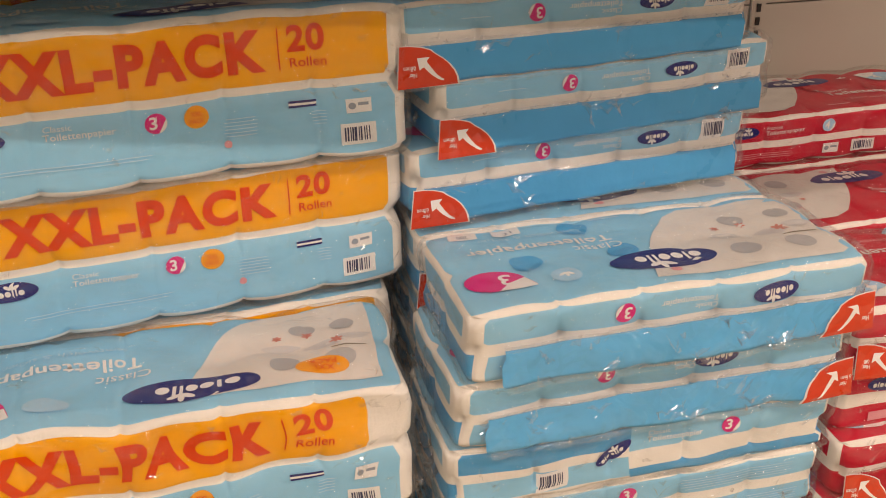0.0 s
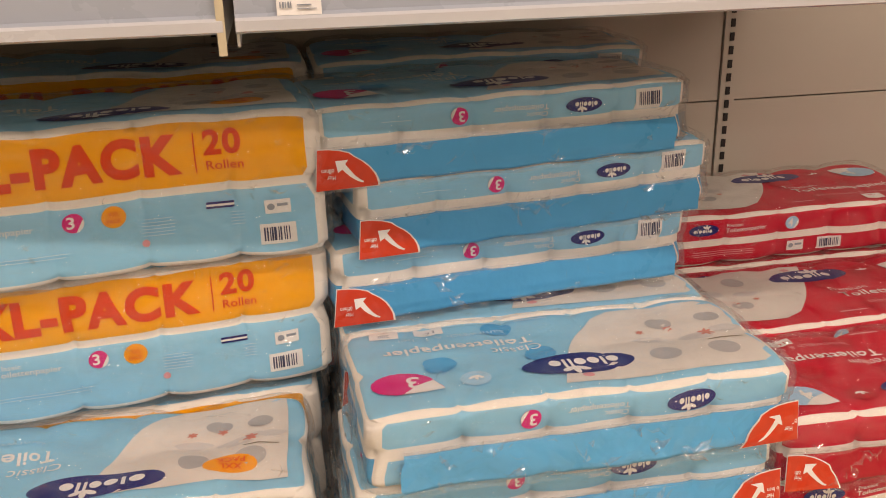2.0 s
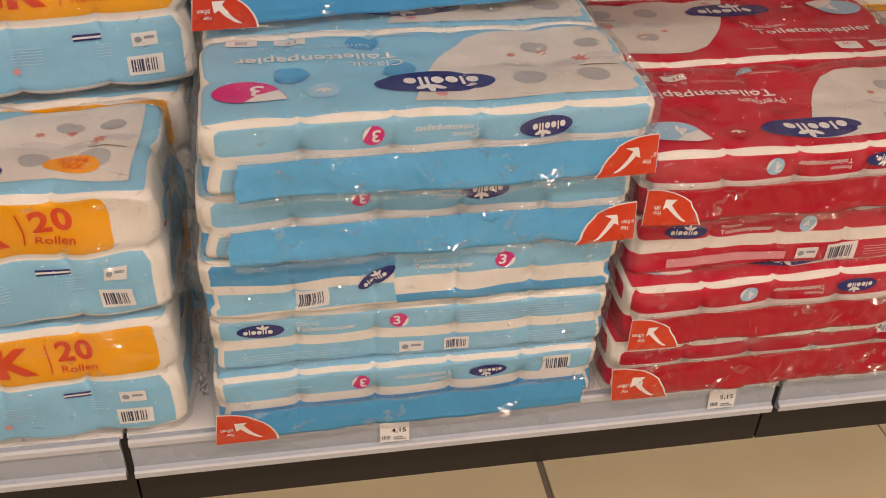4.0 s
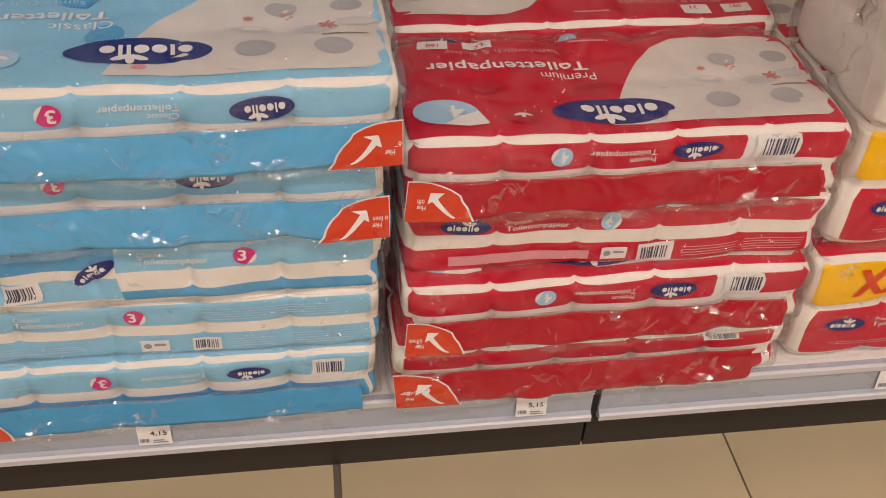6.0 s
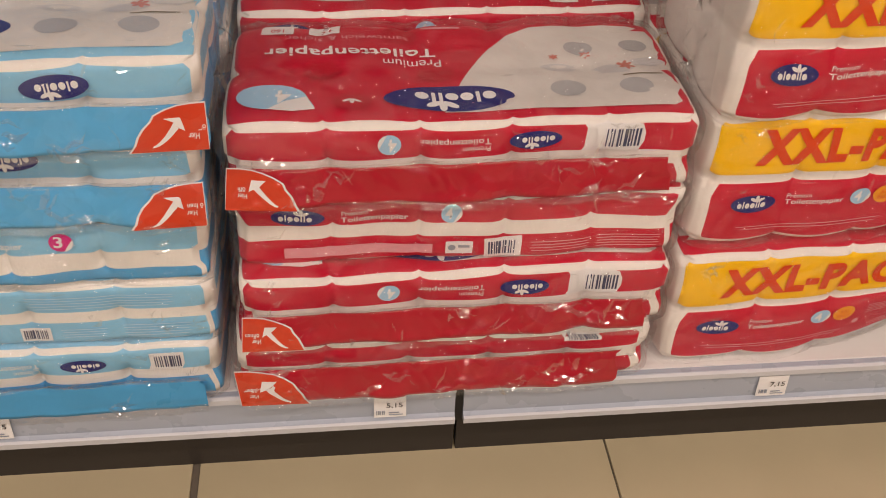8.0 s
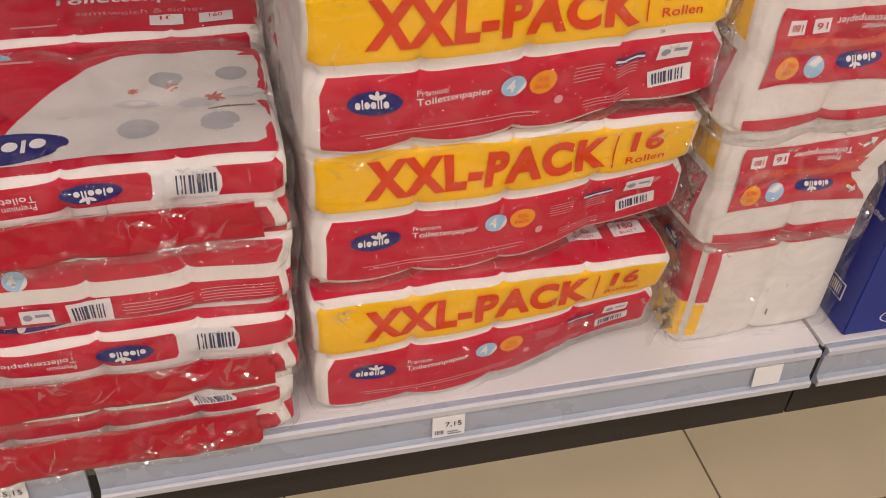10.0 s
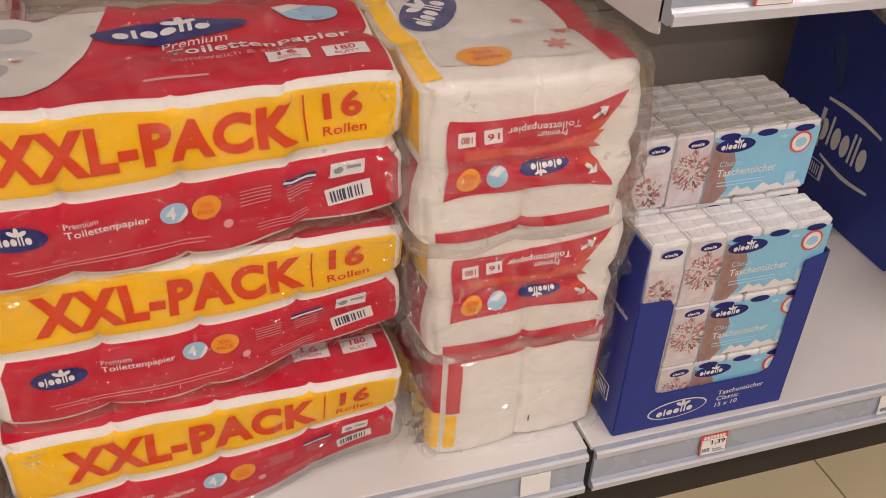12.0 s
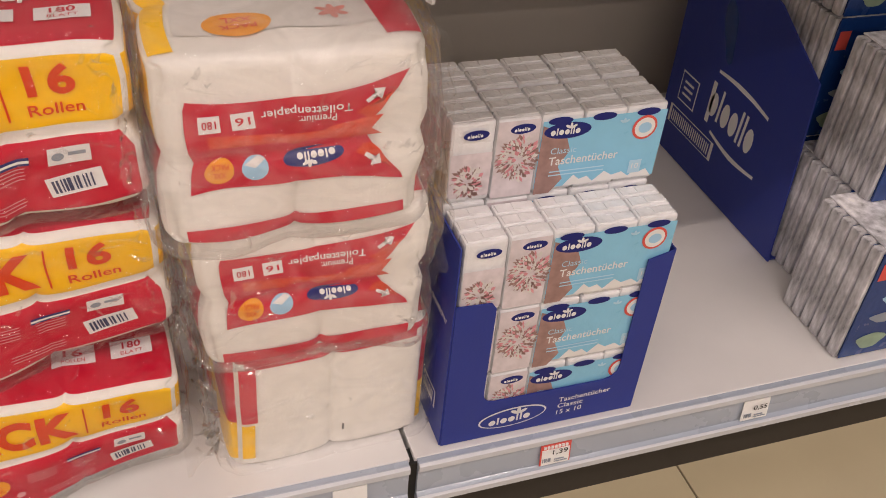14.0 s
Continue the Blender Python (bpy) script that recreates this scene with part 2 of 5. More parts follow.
def profile_x(pts, x0, x1):
    """A closed outline in y and z, drawn out along x."""
    bm = bmesh.new()
    a = [bm.verts.new((x0, y, z)) for y, z in pts]
    b = [bm.verts.new((x1, y, z)) for y, z in pts]
    n = len(pts)
    for i in range(n):
        bm.faces.new((a[i], a[(i + 1) % n], b[(i + 1) % n], b[i]))
    bm.faces.new(a[::-1])
    bm.faces.new(b)
    bmesh.ops.recalc_face_normals(bm, faces=bm.faces)
    return bm


def smooth01(t):
    t = min(1.0, max(0.0, t))
    return t * t * (3 - 2 * t)


GLYPHS = {}


def glyphs(text, bold=0.0):
    """Flat outlines of a text of height about 1, its middle at the origin: points, faces, width, height."""
    key = (text, bold)
    if key not in GLYPHS:
        cu = bpy.data.curves.new("lettering", "FONT")
        cu.body, cu.size, cu.offset, cu.resolution_u, cu.space_character = text, 1.0, bold, 4, 1.0 + 2.4 * bold
        ob = bpy.data.objects.new("lettering", cu)
        me = bpy.data.meshes.new_from_object(ob)
        vs = [(v.co.x, v.co.y) for v in me.vertices]
        fs = [tuple(p.vertices) for p in me.polygons]
        bpy.data.objects.remove(ob)
        bpy.data.curves.remove(cu)
        bpy.data.meshes.remove(me)
        xs, ys = [v[0] for v in vs], [v[1] for v in vs]
        cx, cy = (min(xs) + max(xs)) / 2, (min(ys) + max(ys)) / 2
        GLYPHS[key] = ([(x - cx, y - cy) for x, y in vs], fs, max(xs) - min(xs), max(ys) - min(ys))
    return GLYPHS[key]


def ring_sheet(outline, rings=4):
    """A star-shaped outline filled with rings of faces: points and faces."""
    rings = max(rings, 3)
    n = len(outline)
    cx = sum(p[0] for p in outline) / n
    cy = sum(p[1] for p in outline) / n
    vs, fs = [], []
    for k in range(rings):
        f = 1 - k / rings
        vs += [(cx + (x - cx) * f, cy + (y - cy) * f) for x, y in outline]
    vs.append((cx, cy))
    for k in range(rings - 1):
        for i in range(n):
            j = (i + 1) % n
            fs.append((k * n + i, k * n + j, (k + 1) * n + j, (k + 1) * n + i))
    for i in range(n):
        fs.append(((rings - 1) * n + i, (rings - 1) * n + (i + 1) % n, len(vs) - 1))
    return vs, fs


def grid_sheet(w, h, nx, ny):
    vs = [(-w / 2 + w * i / nx, -h / 2 + h * j / ny) for j in range(ny + 1) for i in range(nx + 1)]
    fs = [(j * (nx + 1) + i, j * (nx + 1) + i + 1, (j + 1) * (nx + 1) + i + 1, (j + 1) * (nx + 1) + i) for j in range(ny) for i in range(nx)]
    return vs, fs


def ellipse(w, h, n=28, wob=0.0):
    return [(w / 2 * math.cos(a) * (1 + wob * math.sin(3 * a)), h / 2 * math.sin(a)) for a in [2 * math.pi * i / n for i in range(n)]]


def merge(*sheets):
    vs, fs = [], []
    for v, f, (dx, dy) in sheets:
        o = len(vs)
        vs += [(x + dx, y + dy) for x, y in v]
        fs += [tuple(i + o for i in q) for q in f]
    return vs, fs


def flower_sheet(s):
    """A small sprig: three petals and a bud."""
    out = []
    for a, l in ((0.5, 1.0), (1.57, 0.9), (2.6, 1.0)):
        pts = [(l * s * (0.5 + 0.5 * math.cos(t)) * math.cos(a) - 0.22 * s * math.sin(t) * math.sin(a),
                l * s * (0.5 + 0.5 * math.cos(t)) * math.sin(a) + 0.22 * s * math.sin(t) * math.cos(a)) for t in [2 * math.pi * i / 10 for i in range(10)]]
        out.append((*ring_sheet(pts, 1), (0, 0)))
    return merge(*out)


def sign_shapes(w, h):
    """A row of plain blots and short bars that stands for a maker's sign."""
    s, out, x = w / 8, [], -w / 2
    for i, kind in enumerate("OIOOTTO"):
        wide = s * (0.45 if kind in "IT" else 1.15)
        if kind == "O":
            out.append((*ring_sheet(ellipse(wide, h, 14), 2), (x + wide / 2, 0)))
        else:
            out.append((*grid_sheet(s * 0.32, h * 1.3, 1, 3), (x + wide / 2, h * 0.15)))
        x += wide + s * 0.16
    return merge(*out)


def fold(bm, p, ang, ln, wide, lift, turn, out=Vector((0, -1, 0)), side=None):
    """A small sharp fold of film added for a glint; it stands off a surface, with one facet turned up and forwards to
    the lamps.
    """
    n = Vector((math.sin(turn) * math.cos(lift), -math.cos(turn) * math.cos(lift), math.sin(lift)))
    up = side or Vector((0, 0, 1))
    d = Vector((math.cos(ang), 0, 0)) + up * math.sin(ang)
    n = (n - d * n.dot(d)).normalized()
    w = n.cross(d).normalized()
    if w.dot(out) < 0:
        w = -w
    prof = (0.06, 0.7, 1.0, 0.55, 0.05)
    A, B, C = [], [], []
    for k, f in enumerate(prof):
        a = p + d * (ln * k / 4) + up * (ln * 0.10 * math.sin(k * 2.3 + ang * 9))
        e = a + w * wide * f
        A.append(bm.verts.new(a))
        B.append(bm.verts.new(e))
        C.append(bm.verts.new(e - out * (e - a).dot(out) + (e - a - out * (e - a).dot(out)) * 0.3))
    for k in range(4):
        bm.faces.new((A[k], A[k + 1], B[k + 1], B[k]))
        bm.faces.new((B[k], B[k + 1], C[k + 1], C[k]))


def crease(bm, pts, r, out=Vector((0, -1, 0))):
    """A thin rounded ridge of film along some points, tapering to both ends; only its upper side, added to draw a
    highlight line.
    """
    rows, n = [], len(pts)
    for i, c in enumerate(pts):
        d = (pts[min(n - 1, i + 1)] - pts[max(0, i - 1)]).normalized()
        side = d.cross(out)
        side = side.normalized() if side.length > 1e-6 else Vector((1, 0, 0))
        if side.z < 0 or (abs(side.z) < 1e-4 and side.y > 0):
            side = -side
        w = r * math.sin(math.pi * (i + 0.35) / (n - 0.3))
        rows.append([bm.verts.new(c + side * w * 1.5 * math.cos(a) + out * w * math.sin(a)) for a in (0.0, 0.45, 0.9, 1.35, 1.9)])
    for a, e in zip(rows, rows[1:]):
        for k in range(4):
            bm.faces.new((a[k], a[k + 1], e[k + 1], e[k])).smooth = True


class Pack:
    """A film-wrapped block of paper rolls. x runs along the front, y from the front to the back, z up; the origin is the middle of the front's foot."""

    def __init__(self, name, W, D, H, n, nd, layers, label, group, seed, lift=0.0, crumple=0.0018, bow=0.0, at=None):
        self.W, self.D, self.H, self.n, self.nd, self.layers = W, D, H, n, nd, layers
        self.seed, self.lift, self.crumple, self.bow = seed, lift, crumple, bow
        self.r, self.taut, self.step = 0.010, [], 0.0
        self.ob = thing(name, label, "toilet paper", group)

    def disp(self, x, y, z, off=0.0):
        W, D, H, r = self.W, self.D, self.H, self.r
        q = Vector((min(max(x, -W / 2 + r), W / 2 - r), min(max(y, r), D - r), min(max(z, r), H - r)))
        d = Vector((x, y, z)) - q
        if d.length > 1e-9:
            d.normalize()
            p = q + d * (r + off)
        else:
            p = q
        fx = (x / W + 0.5) * self.n % 1.0
        fy = (y / D) * self.nd % 1.0
        sx, sy = (2 * fx - 1) ** 2, (2 * fy - 1) ** 2
        wy, wx = 1 - 2 * y / D, -2 * x / W
        soft = 0.55 if off > 0.0025 else 1.0
        a = 0.0085 * soft
        for z0, z1 in self.taut:
            a *= 1 - 0.78 * smooth01((z / H - z0) / 0.04) * smooth01((z1 - z / H) / 0.04)
        p.y += a * (0.35 * sx ** 1.6 + 0.65 * sx ** 6) * wy
        p.x += a * (0.35 * sy ** 1.6 + 0.65 * sy ** 6) * wx
        if self.layers > 1:
            fz = (z / H) * self.layers
            g = max(0.0, 1 - abs(fz - round(fz)) / 0.16) if 0 < round(fz) < self.layers else 0.0
            p.y += 0.005 * soft * g * g * wy
            p.x += 0.005 * soft * g * g * wx
        rr = math.sqrt(sx + sy)
        p.z -= (0.004 * soft * smooth01((rr - 0.85) / 0.5) + 0.0008 * smooth01((0.36 - rr) / 0.1)) * (2 * z / H - 1) * (1 if abs(2 * z / H - 1) > 0.9 else 0)
        c = self.crumple * (1.0 + off * 130)
        nv = noise.noise_vector(Vector((x * 14 + self.seed * 3.7, y * 14, z * 18 + self.seed)))
        nl = noise.noise_vector(Vector((x * 4 + self.seed * 1.9, y * 4, z * 3 - self.seed)))
        p += nv * c + nl * (0.0038 + c * 0.5)
        t = smooth01((x / W + 0.5 - 0.38) / 0.62)
        p.z += self.lift * t * (1 - z / H) ** 1.2
        p.y += abs(self.lift) * 0.5 * t * (1 - z / H)
        if self.step:
            e = smooth01((x / W + 0.5 - 0.735) / 0.05)
            p.z += self.step * e
            p.y += self.step * (1.3 * e - 0.7 * max(0.0, 1 - abs(x / W + 0.5 - 0.735) / 0.035)) * (1 - 2 * y / D)
        p.z += self.bow * (4 * (x / W) ** 2 - 0.5) * (1 if self.bow else 0)
        return p

    def knots(self, bands):
        W, D, H, n = self.W, self.D, self.H, self.n
        xs = {round(-W / 2 + W * i / (n * 10), 4) for i in range(n * 10 + 1)}
        for i in range(1, n):
            xs |= {-W / 2 + W * i / n + q for q in (-0.012, -0.007, -0.003, 0.003, 0.007, 0.012)}
        zs = {0.0, 0.003, 0.008, 0.014, H - 0.014, H - 0.008, H - 0.003, H}
        zs |= {H * i / (5 * self.layers) for i in range(5 * self.layers + 1)}
        for x0, x1, z0, z1, m in bands:
            zs |= {z0 * H, z1 * H}
            xs |= {-W / 2 + x0 * W, -W / 2 + x1 * W}
        ys = {0.0, 0.003, 0.008, 0.014, D - 0.014, D - 0.008, D - 0.003, D} | {D * i / (self.nd * 9) for i in range(self.nd * 9 + 1)}

        def tidy(s):
            out = []
            for v in sorted(s):
                if not out or v - out[-1] > 0.0024:
                    out.append(v)
            return out
        xs |= {-W / 2 + 0.003, -W / 2 + 0.008, -W / 2 + 0.014, W / 2 - 0.014, W / 2 - 0.008, W / 2 - 0.003}
        return tidy(xs), tidy(ys), tidy(zs)

    def shell(self, bands, off, pick):
        xs, ys, zs = self.knots(bands)
        I, J, K = len(xs) - 1, len(ys) - 1, len(zs) - 1
        ids, vs, fs, ms = {}, [], [], []

        def v(i, j, k):
            if (i, j, k) not in ids:
                ids[(i, j, k)] = len(vs)
                vs.append(self.disp(xs[i], ys[j], zs[k], off))
            return ids[(i, j, k)]

        def quad(a, b, c, d, face):
            fs.append((v(*a), v(*b), v(*c), v(*d)))
            ps = (a, b, c, d)
            ms.append(pick(face, sum(xs[q[0]] for q in ps) / 4, sum(ys[q[1]] for q in ps) / 4, sum(zs[q[2]] for q in ps) / 4))
        for i in range(I):
            for k in range(K):
                quad((i, 0, k), (i + 1, 0, k), (i + 1, 0, k + 1), (i, 0, k + 1), "F")
                quad((i + 1, J, k), (i, J, k), (i, J, k + 1), (i + 1, J, k + 1), "B")
            for j in range(J):
                quad((i, j, K), (i + 1, j, K), (i + 1, j + 1, K), (i, j + 1, K), "T")
                quad((i + 1, j, 0), (i, j, 0), (i, j + 1, 0), (i + 1, j + 1, 0), "U")
        for j in range(J):
            for k in range(K):
                quad((0, j + 1, k), (0, j, k), (0, j, k + 1), (0, j + 1, k + 1), "L")
                quad((I, j, k), (I, j + 1, k), (I, j + 1, k + 1), (I, j, k + 1), "R")
        return vs, fs, ms

    def body(self, bands, top=None, ends=(), film=FILM, loose=0.0078, top_margin=0.009, back_margin=0.004, plain_left=False):
        """bands: (x0, x1, z0, z1, material) on the front and the back, in shares; ends the same on the two ends, in shares of the depth."""
        mats = [WHITE]
        self.taut = sorted({(q[2], q[3]) for q in bands if q[1] - q[0] > 0.5 and q[3] < 0.999}) or self.taut
        for b in (*bands, *ends):
            if b[4] not in mats:
                mats.append(b[4])
        if top and top not in mats:
            mats.append(top)

        def pick(face, x, y, z):
            if face in "FB":
                u, w = x / self.W + 0.5, z / self.H
                for x0, x1, z0, z1, m in bands:
                    if x0 <= u <= x1 and z0 <= w <= z1:
                        return mats.index(m)
            elif face == "R" or (face == "L" and not plain_left):
                u, w = y / self.D, z / self.H
                for x0, x1, z0, z1, m in ends:
                    if x0 <= u <= x1 and z0 <= w <= z1:
                        return mats.index(m)
            elif face == "T" and top and top_margin < y < self.D - back_margin and abs(x) < self.W / 2 - 0.003:
                return mats.index(top)
            return 0
        vs, fs, ms = self.shell(bands, 0.0, pick)
        me = bpy.data.meshes.new("wrapper")
        me.from_pydata(vs, [], fs)
        for m in mats:
            me.materials.append(m)
        me.polygons.foreach_set("material_index", ms)
        me.polygons.foreach_set("use_smooth", [True] * len(fs))
        part("wrapper", me, None, self.ob)
        if film:
            vs, fs, ms = self.shell(bands, loose, lambda *a: 0)
            me = bpy.data.meshes.new("film")
            me.from_pydata(vs, [], fs)
            me.polygons.foreach_set("use_smooth", [True] * len(fs))
            part("film", me, film, self.ob, "clear glossy plastic film")
            self.creases(int(22 * self.W / 0.5 * (1 if self.layers == 1 else 1.8)), self.seed, loose + 0.001)
        return self

    def at(self, face, u, v, off):
        """A point on the pack's skin: u, v in metres from the face's lower left corner."""
        W, D, H = self.W, self.D, self.H
        off = 0.0013 + max(0.0, off - 0.0011) * 1.25
        if face == "F":
            p = self.disp(u - W / 2, 0.0, v)
            return p + Vector((0, -off, 0))
        if face == "T":
            p = self.disp(u - W / 2, v, H)
            return p + Vector((0, 0, off))
        if face == "R":
            return self.disp(W / 2, u, v) + Vector((off, 0, 0))
        return self.disp(-W / 2, D - u, v) + Vector((-off, 0, 0))

    def lay(self, name, sheet, face, u, v, material, flip=False, off=0.0013, turn=0.0, fine=0.0, parent=None, label=""):
        """Lays a flat sheet on the pack's skin, its middle at u, v."""
        vs, fs = sheet
        a = radians(turn) + (math.pi if flip else 0)
        ca, sa = math.cos(a), math.sin(a)
        if fine:
            bm = bmesh.new()
            bv = [bm.verts.new((x, y, 0)) for x, y in vs]
            for f in fs:
                try:
                    bm.faces.new([bv[i] for i in f])
                except ValueError:
                    pass
            bmesh.ops.triangulate(bm, faces=bm.faces[:])
            for _ in range(3):
                long_ones = [e for e in bm.edges if e.calc_length() > fine]
                if not long_ones:
                    break
                bmesh.ops.subdivide_edges(bm, edges=long_ones, cuts=1)
                bmesh.ops.triangulate(bm, faces=[f for f in bm.faces if len(f.verts) > 3])
            bm.verts.index_update()
            vs = [(q.co.x, q.co.y) for q in bm.verts]
            fs = [tuple(q.index for q in f.verts) for f in bm.faces]
            bm.free()
        pts = [self.at(face, u + x * ca - y * sa, v + x * sa + y * ca, off) for x, y in vs]
        me = bpy.data.meshes.new(name)
        me.from_pydata(pts, [], fs)
        me.polygons.foreach_set("use_smooth", [True] * len(fs))
        return part(name, me, material, parent or self.ob, label)

    def text(self, s, face, u, v, w, h, material, flip=False, bold=0.0, turn=0.0, off=0.0016):
        vs, fs, tw, th = glyphs(s, bold)
        sheet = ([(x * w / tw, y * h / th) for x, y in vs], fs)
        return self.lay("lettering", sheet, face, u, v, material, flip, off, turn, fine=0.012 if h > 0.03 else 0.0)

    def logo(self, face, u, v, w, h, flip=False, turn=0.0):
        """The maker's sign as plain shapes: a navy oval, a pale bar and a small sprig."""
        self.lay("logo", ring_sheet(ellipse(w, h, 40), 9), face, u, v, NAVY, flip, 0.0016, turn)
        a = radians(turn) + (math.pi if flip else 0)
        self.lay("logo_shapes", sign_shapes(w * 0.72, h * 0.30), face, u - h * 0.06 * -math.sin(a), v - h * 0.06 * math.cos(a), INK, flip, 0.0023, turn)
        du, dv = w * 0.06, h * 0.16
        self.lay("logo_sprig", flower_sheet(h * 0.40), face, u + du * math.cos(a) - dv * math.sin(a), v + du * math.sin(a) + dv * math.cos(a), INK, flip, 0.0023, turn)

    def barcode(self, face, u, v, w, h, flip=False, turn=0.0):
        self.lay("barcode", grid_sheet(w, h, 6, 3), face, u, v, INK, flip, 0.0015, turn)
        rnd = random.Random(7)
        sheets, x = [], -w * 0.38
        while x < w * 0.36:
            b = rnd.choice((0.03, 0.045, 0.07)) * w
            sheets.append((*grid_sheet(b, h * 0.66, 1, 3), (x, 0)))
            x += b + rnd.choice((0.03, 0.05)) * w
        self.lay("barcode_bars", merge(*sheets), face, u, v, BARS, flip, 0.002, turn)

    def drop(self, face, u, v, s, color, flip=False):
        """A drop-shaped badge with a pale half."""
        pts = [(s * 0.5 * math.cos(a), s * 0.36 * math.sin(a)) for a in [2 * math.pi * i / 20 for i in range(20)]]
        pts[10] = (-s * 0.62, s * 0.30)
        self.lay("badge", ring_sheet(pts, 2), face, u, v, color, flip, 0.0016)
        f = -1 if flip else 1
        self.lay("badge_half", ring_sheet([(-s * 0.62, s * 0.34), (-s * 0.5, -s * 0.02), (-s * 0.2, s * 0.12), (s * 0.05, s * 0.36), (-s * 0.3, s * 0.4)], 1), face, u, v, INK, flip, 0.0019)

    def quarter(self, face, u, v, s, color, digit="", flip=False):
        """A small square badge cut on the slant, with its digit."""
        self.lay("badge", ring_sheet(ellipse(s, s * 0.95, 22), 3), face, u, v, color, flip, 0.0016)
        cut = [(s * 0.5 * math.cos(b), s * 0.475 * math.sin(b)) for b in [-1.35 + 1.75 * i / 8 for i in range(9)]]
        self.lay("badge_half", ring_sheet(cut, 2), face, u, v, INK, flip, 0.0021)
        if digit:
            f = -1 if flip else 1
            self.text(digit, face, u - f * s * 0.12, v + f * s * 0.03, s * 0.36, s * 0.6, INK, flip, 0.02, off=0.0021)

    def lines(self, face, u, v, w, n, gap, material, flip=False, thick=0.0011, seed=3):
        rnd = random.Random(seed)
        sh = [(*grid_sheet(w * rnd.uniform(0.8, 1.0), thick, 8, 1), (0, (i - (n - 1) / 2) * gap)) for i in range(n)]
        self.lay("fine_print", merge(*sh), face, u, v, material, flip, 0.0016)

    def flap(self, u0, u1, v1, h, material, arrow="", wave=0.004, out=0.006, sag=0.0, seed=1):
        """A loose printed seam that hangs over the front, with a red arrow tag at one end."""
        nx, ny, W = 72, 10, self.W

        def q(i, j, back):
            u = u0 + (u1 - u0) * i / nx
            t = j / ny
            nv = noise.noise(Vector((u * 16, t * 1.3, seed * 5.1)))
            nw = noise.noise(Vector((u * 38, t * 2.5, seed * 2.1)))
            v = v1 - h * t * (1 + 0.025 * nv) - sag * (4 * (i / nx) * (1 - i / nx)) * t
            uc = min(max(u, 0.024), W - 0.024)
            p = self.at("F", uc, max(0.004, min(self.H - 0.004, v)), 0.0)
            p.x += u - uc
            py = p.y * 0.3 if p.y > 0 else p.y
            return Vector((p.x, py - 0.0095 - out * t - wave * (nv * 1.4 + nw * 0.6) * (0.3 + t) + (0.0009 if back else 0), v + 0.35 * (p.z - max(0.004, min(self.H - 0.004, v)))))
        bm = bmesh.new()
        A = [[bm.verts.new(q(i, j, 0)) for i in range(nx + 1)] for j in range(ny + 1)]
        B = [[bm.verts.new(q(i, j, 1)) for i in range(nx + 1)] for j in range(ny + 1)]
        for j in range(ny):
            for i in range(nx):
                bm.faces.new((A[j][i], A[j + 1][i], A[j + 1][i + 1], A[j][i + 1]))
                bm.faces.new((B[j][i], B[j][i + 1], B[j + 1][i + 1], B[j + 1][i]))
        for i in range(nx):
            bm.faces.new((A[ny][i], B[ny][i], B[ny][i + 1], A[ny][i + 1]))
        for f in bm.faces:
            f.smooth = True
        fl = part("flap", bm, material, self.ob, "glossy printed film seam")

        def laid(name, sheet, mat_, su, st, off):
            pts = []
            for x, y in sheet[0]:
                i = (su + x - u0) / (u1 - u0) * nx
                j = (st - y / h) * ny
                i0, j0 = min(nx, max(0.0, i)), min(ny, max(0.0, j))
                p = q(i0, j0, 0)
                pts.append((p.x + (i - i0) * (u1 - u0) / nx, p.y - off, p.z - (j - j0) * h / ny))
            me = bpy.data.meshes.new(name)
            me.from_pydata(pts, [], sheet[1])
            me.polygons.foreach_set("use_smooth", [True] * len(sheet[1]))
            return part(name, me, mat_, fl)
        if arrow:
            k = 1 if arrow == "L" else -1
            s = h * 1.12
            tw = min(0.085, s * 1.55)
            cu = u0 + tw / 2 - 0.004 if arrow == "L" else u1 - tw / 2 + 0.004
            arc = [(k * (-tw / 2 + tw * math.sin(b)), -s / 2 + s * math.cos(b)) for b in [math.pi / 2 * i / 9 for i in range(10)]]
            laid("arrow_tag_rim", ring_sheet([(k * -tw / 2 * 1.02, -s / 2)] + [(x * 1.05 + k * 0.001, y * 1.05) for x, y in arc], 6), INK, cu, 0.5, 0.0018)
            laid("arrow_tag", ring_sheet([(k * -tw / 2, -s / 2)] + arc, 6), TAGRED, cu, 0.5, 0.0028)
            sv, sf = grid_sheet(1.0, 1.0, 10, 2)
            shaft = []
            for x, y in sv:
                e = x + 0.5
                wd = 0.05 + 0.17 * e
                shaft.append((0.46 - 0.66 * e + y * wd * 0.5, -0.40 + 0.60 * e ** 1.5 + y * wd * 0.85))
            head = ring_sheet([(-0.47, 0.42), (-0.42, 0.02), (-0.261, 0.106), (-0.139, 0.294), (-0.02, 0.42)], 3)
            pts_, fcs_ = merge((shaft, sf, (0, 0)), (*head, (0, 0)))
            laid("arrow", ([(k * x * s * 0.72 + k * tw * 0.05, y * s * 0.70 - s * 0.08) for x, y in pts_], fcs_), INK, cu, 0.5, 0.0038)
            for word, w_, dx, dy in (("Hier", 0.011, 0.004, 0.20), ("\u00f6ffnen", 0.017, 0.0, 0.02)):
                vs_, fs_, tw_, th_ = glyphs(word, 0.01)
                laid("lettering", ([(-x * w_ / tw_, -y * 0.0062 / th_) for x, y in vs_], fs_), INK, cu - k * (tw * 0.30 - dx), 0.5 + dy, 0.0036)
        rnd = random.Random(seed * 17 + 3)
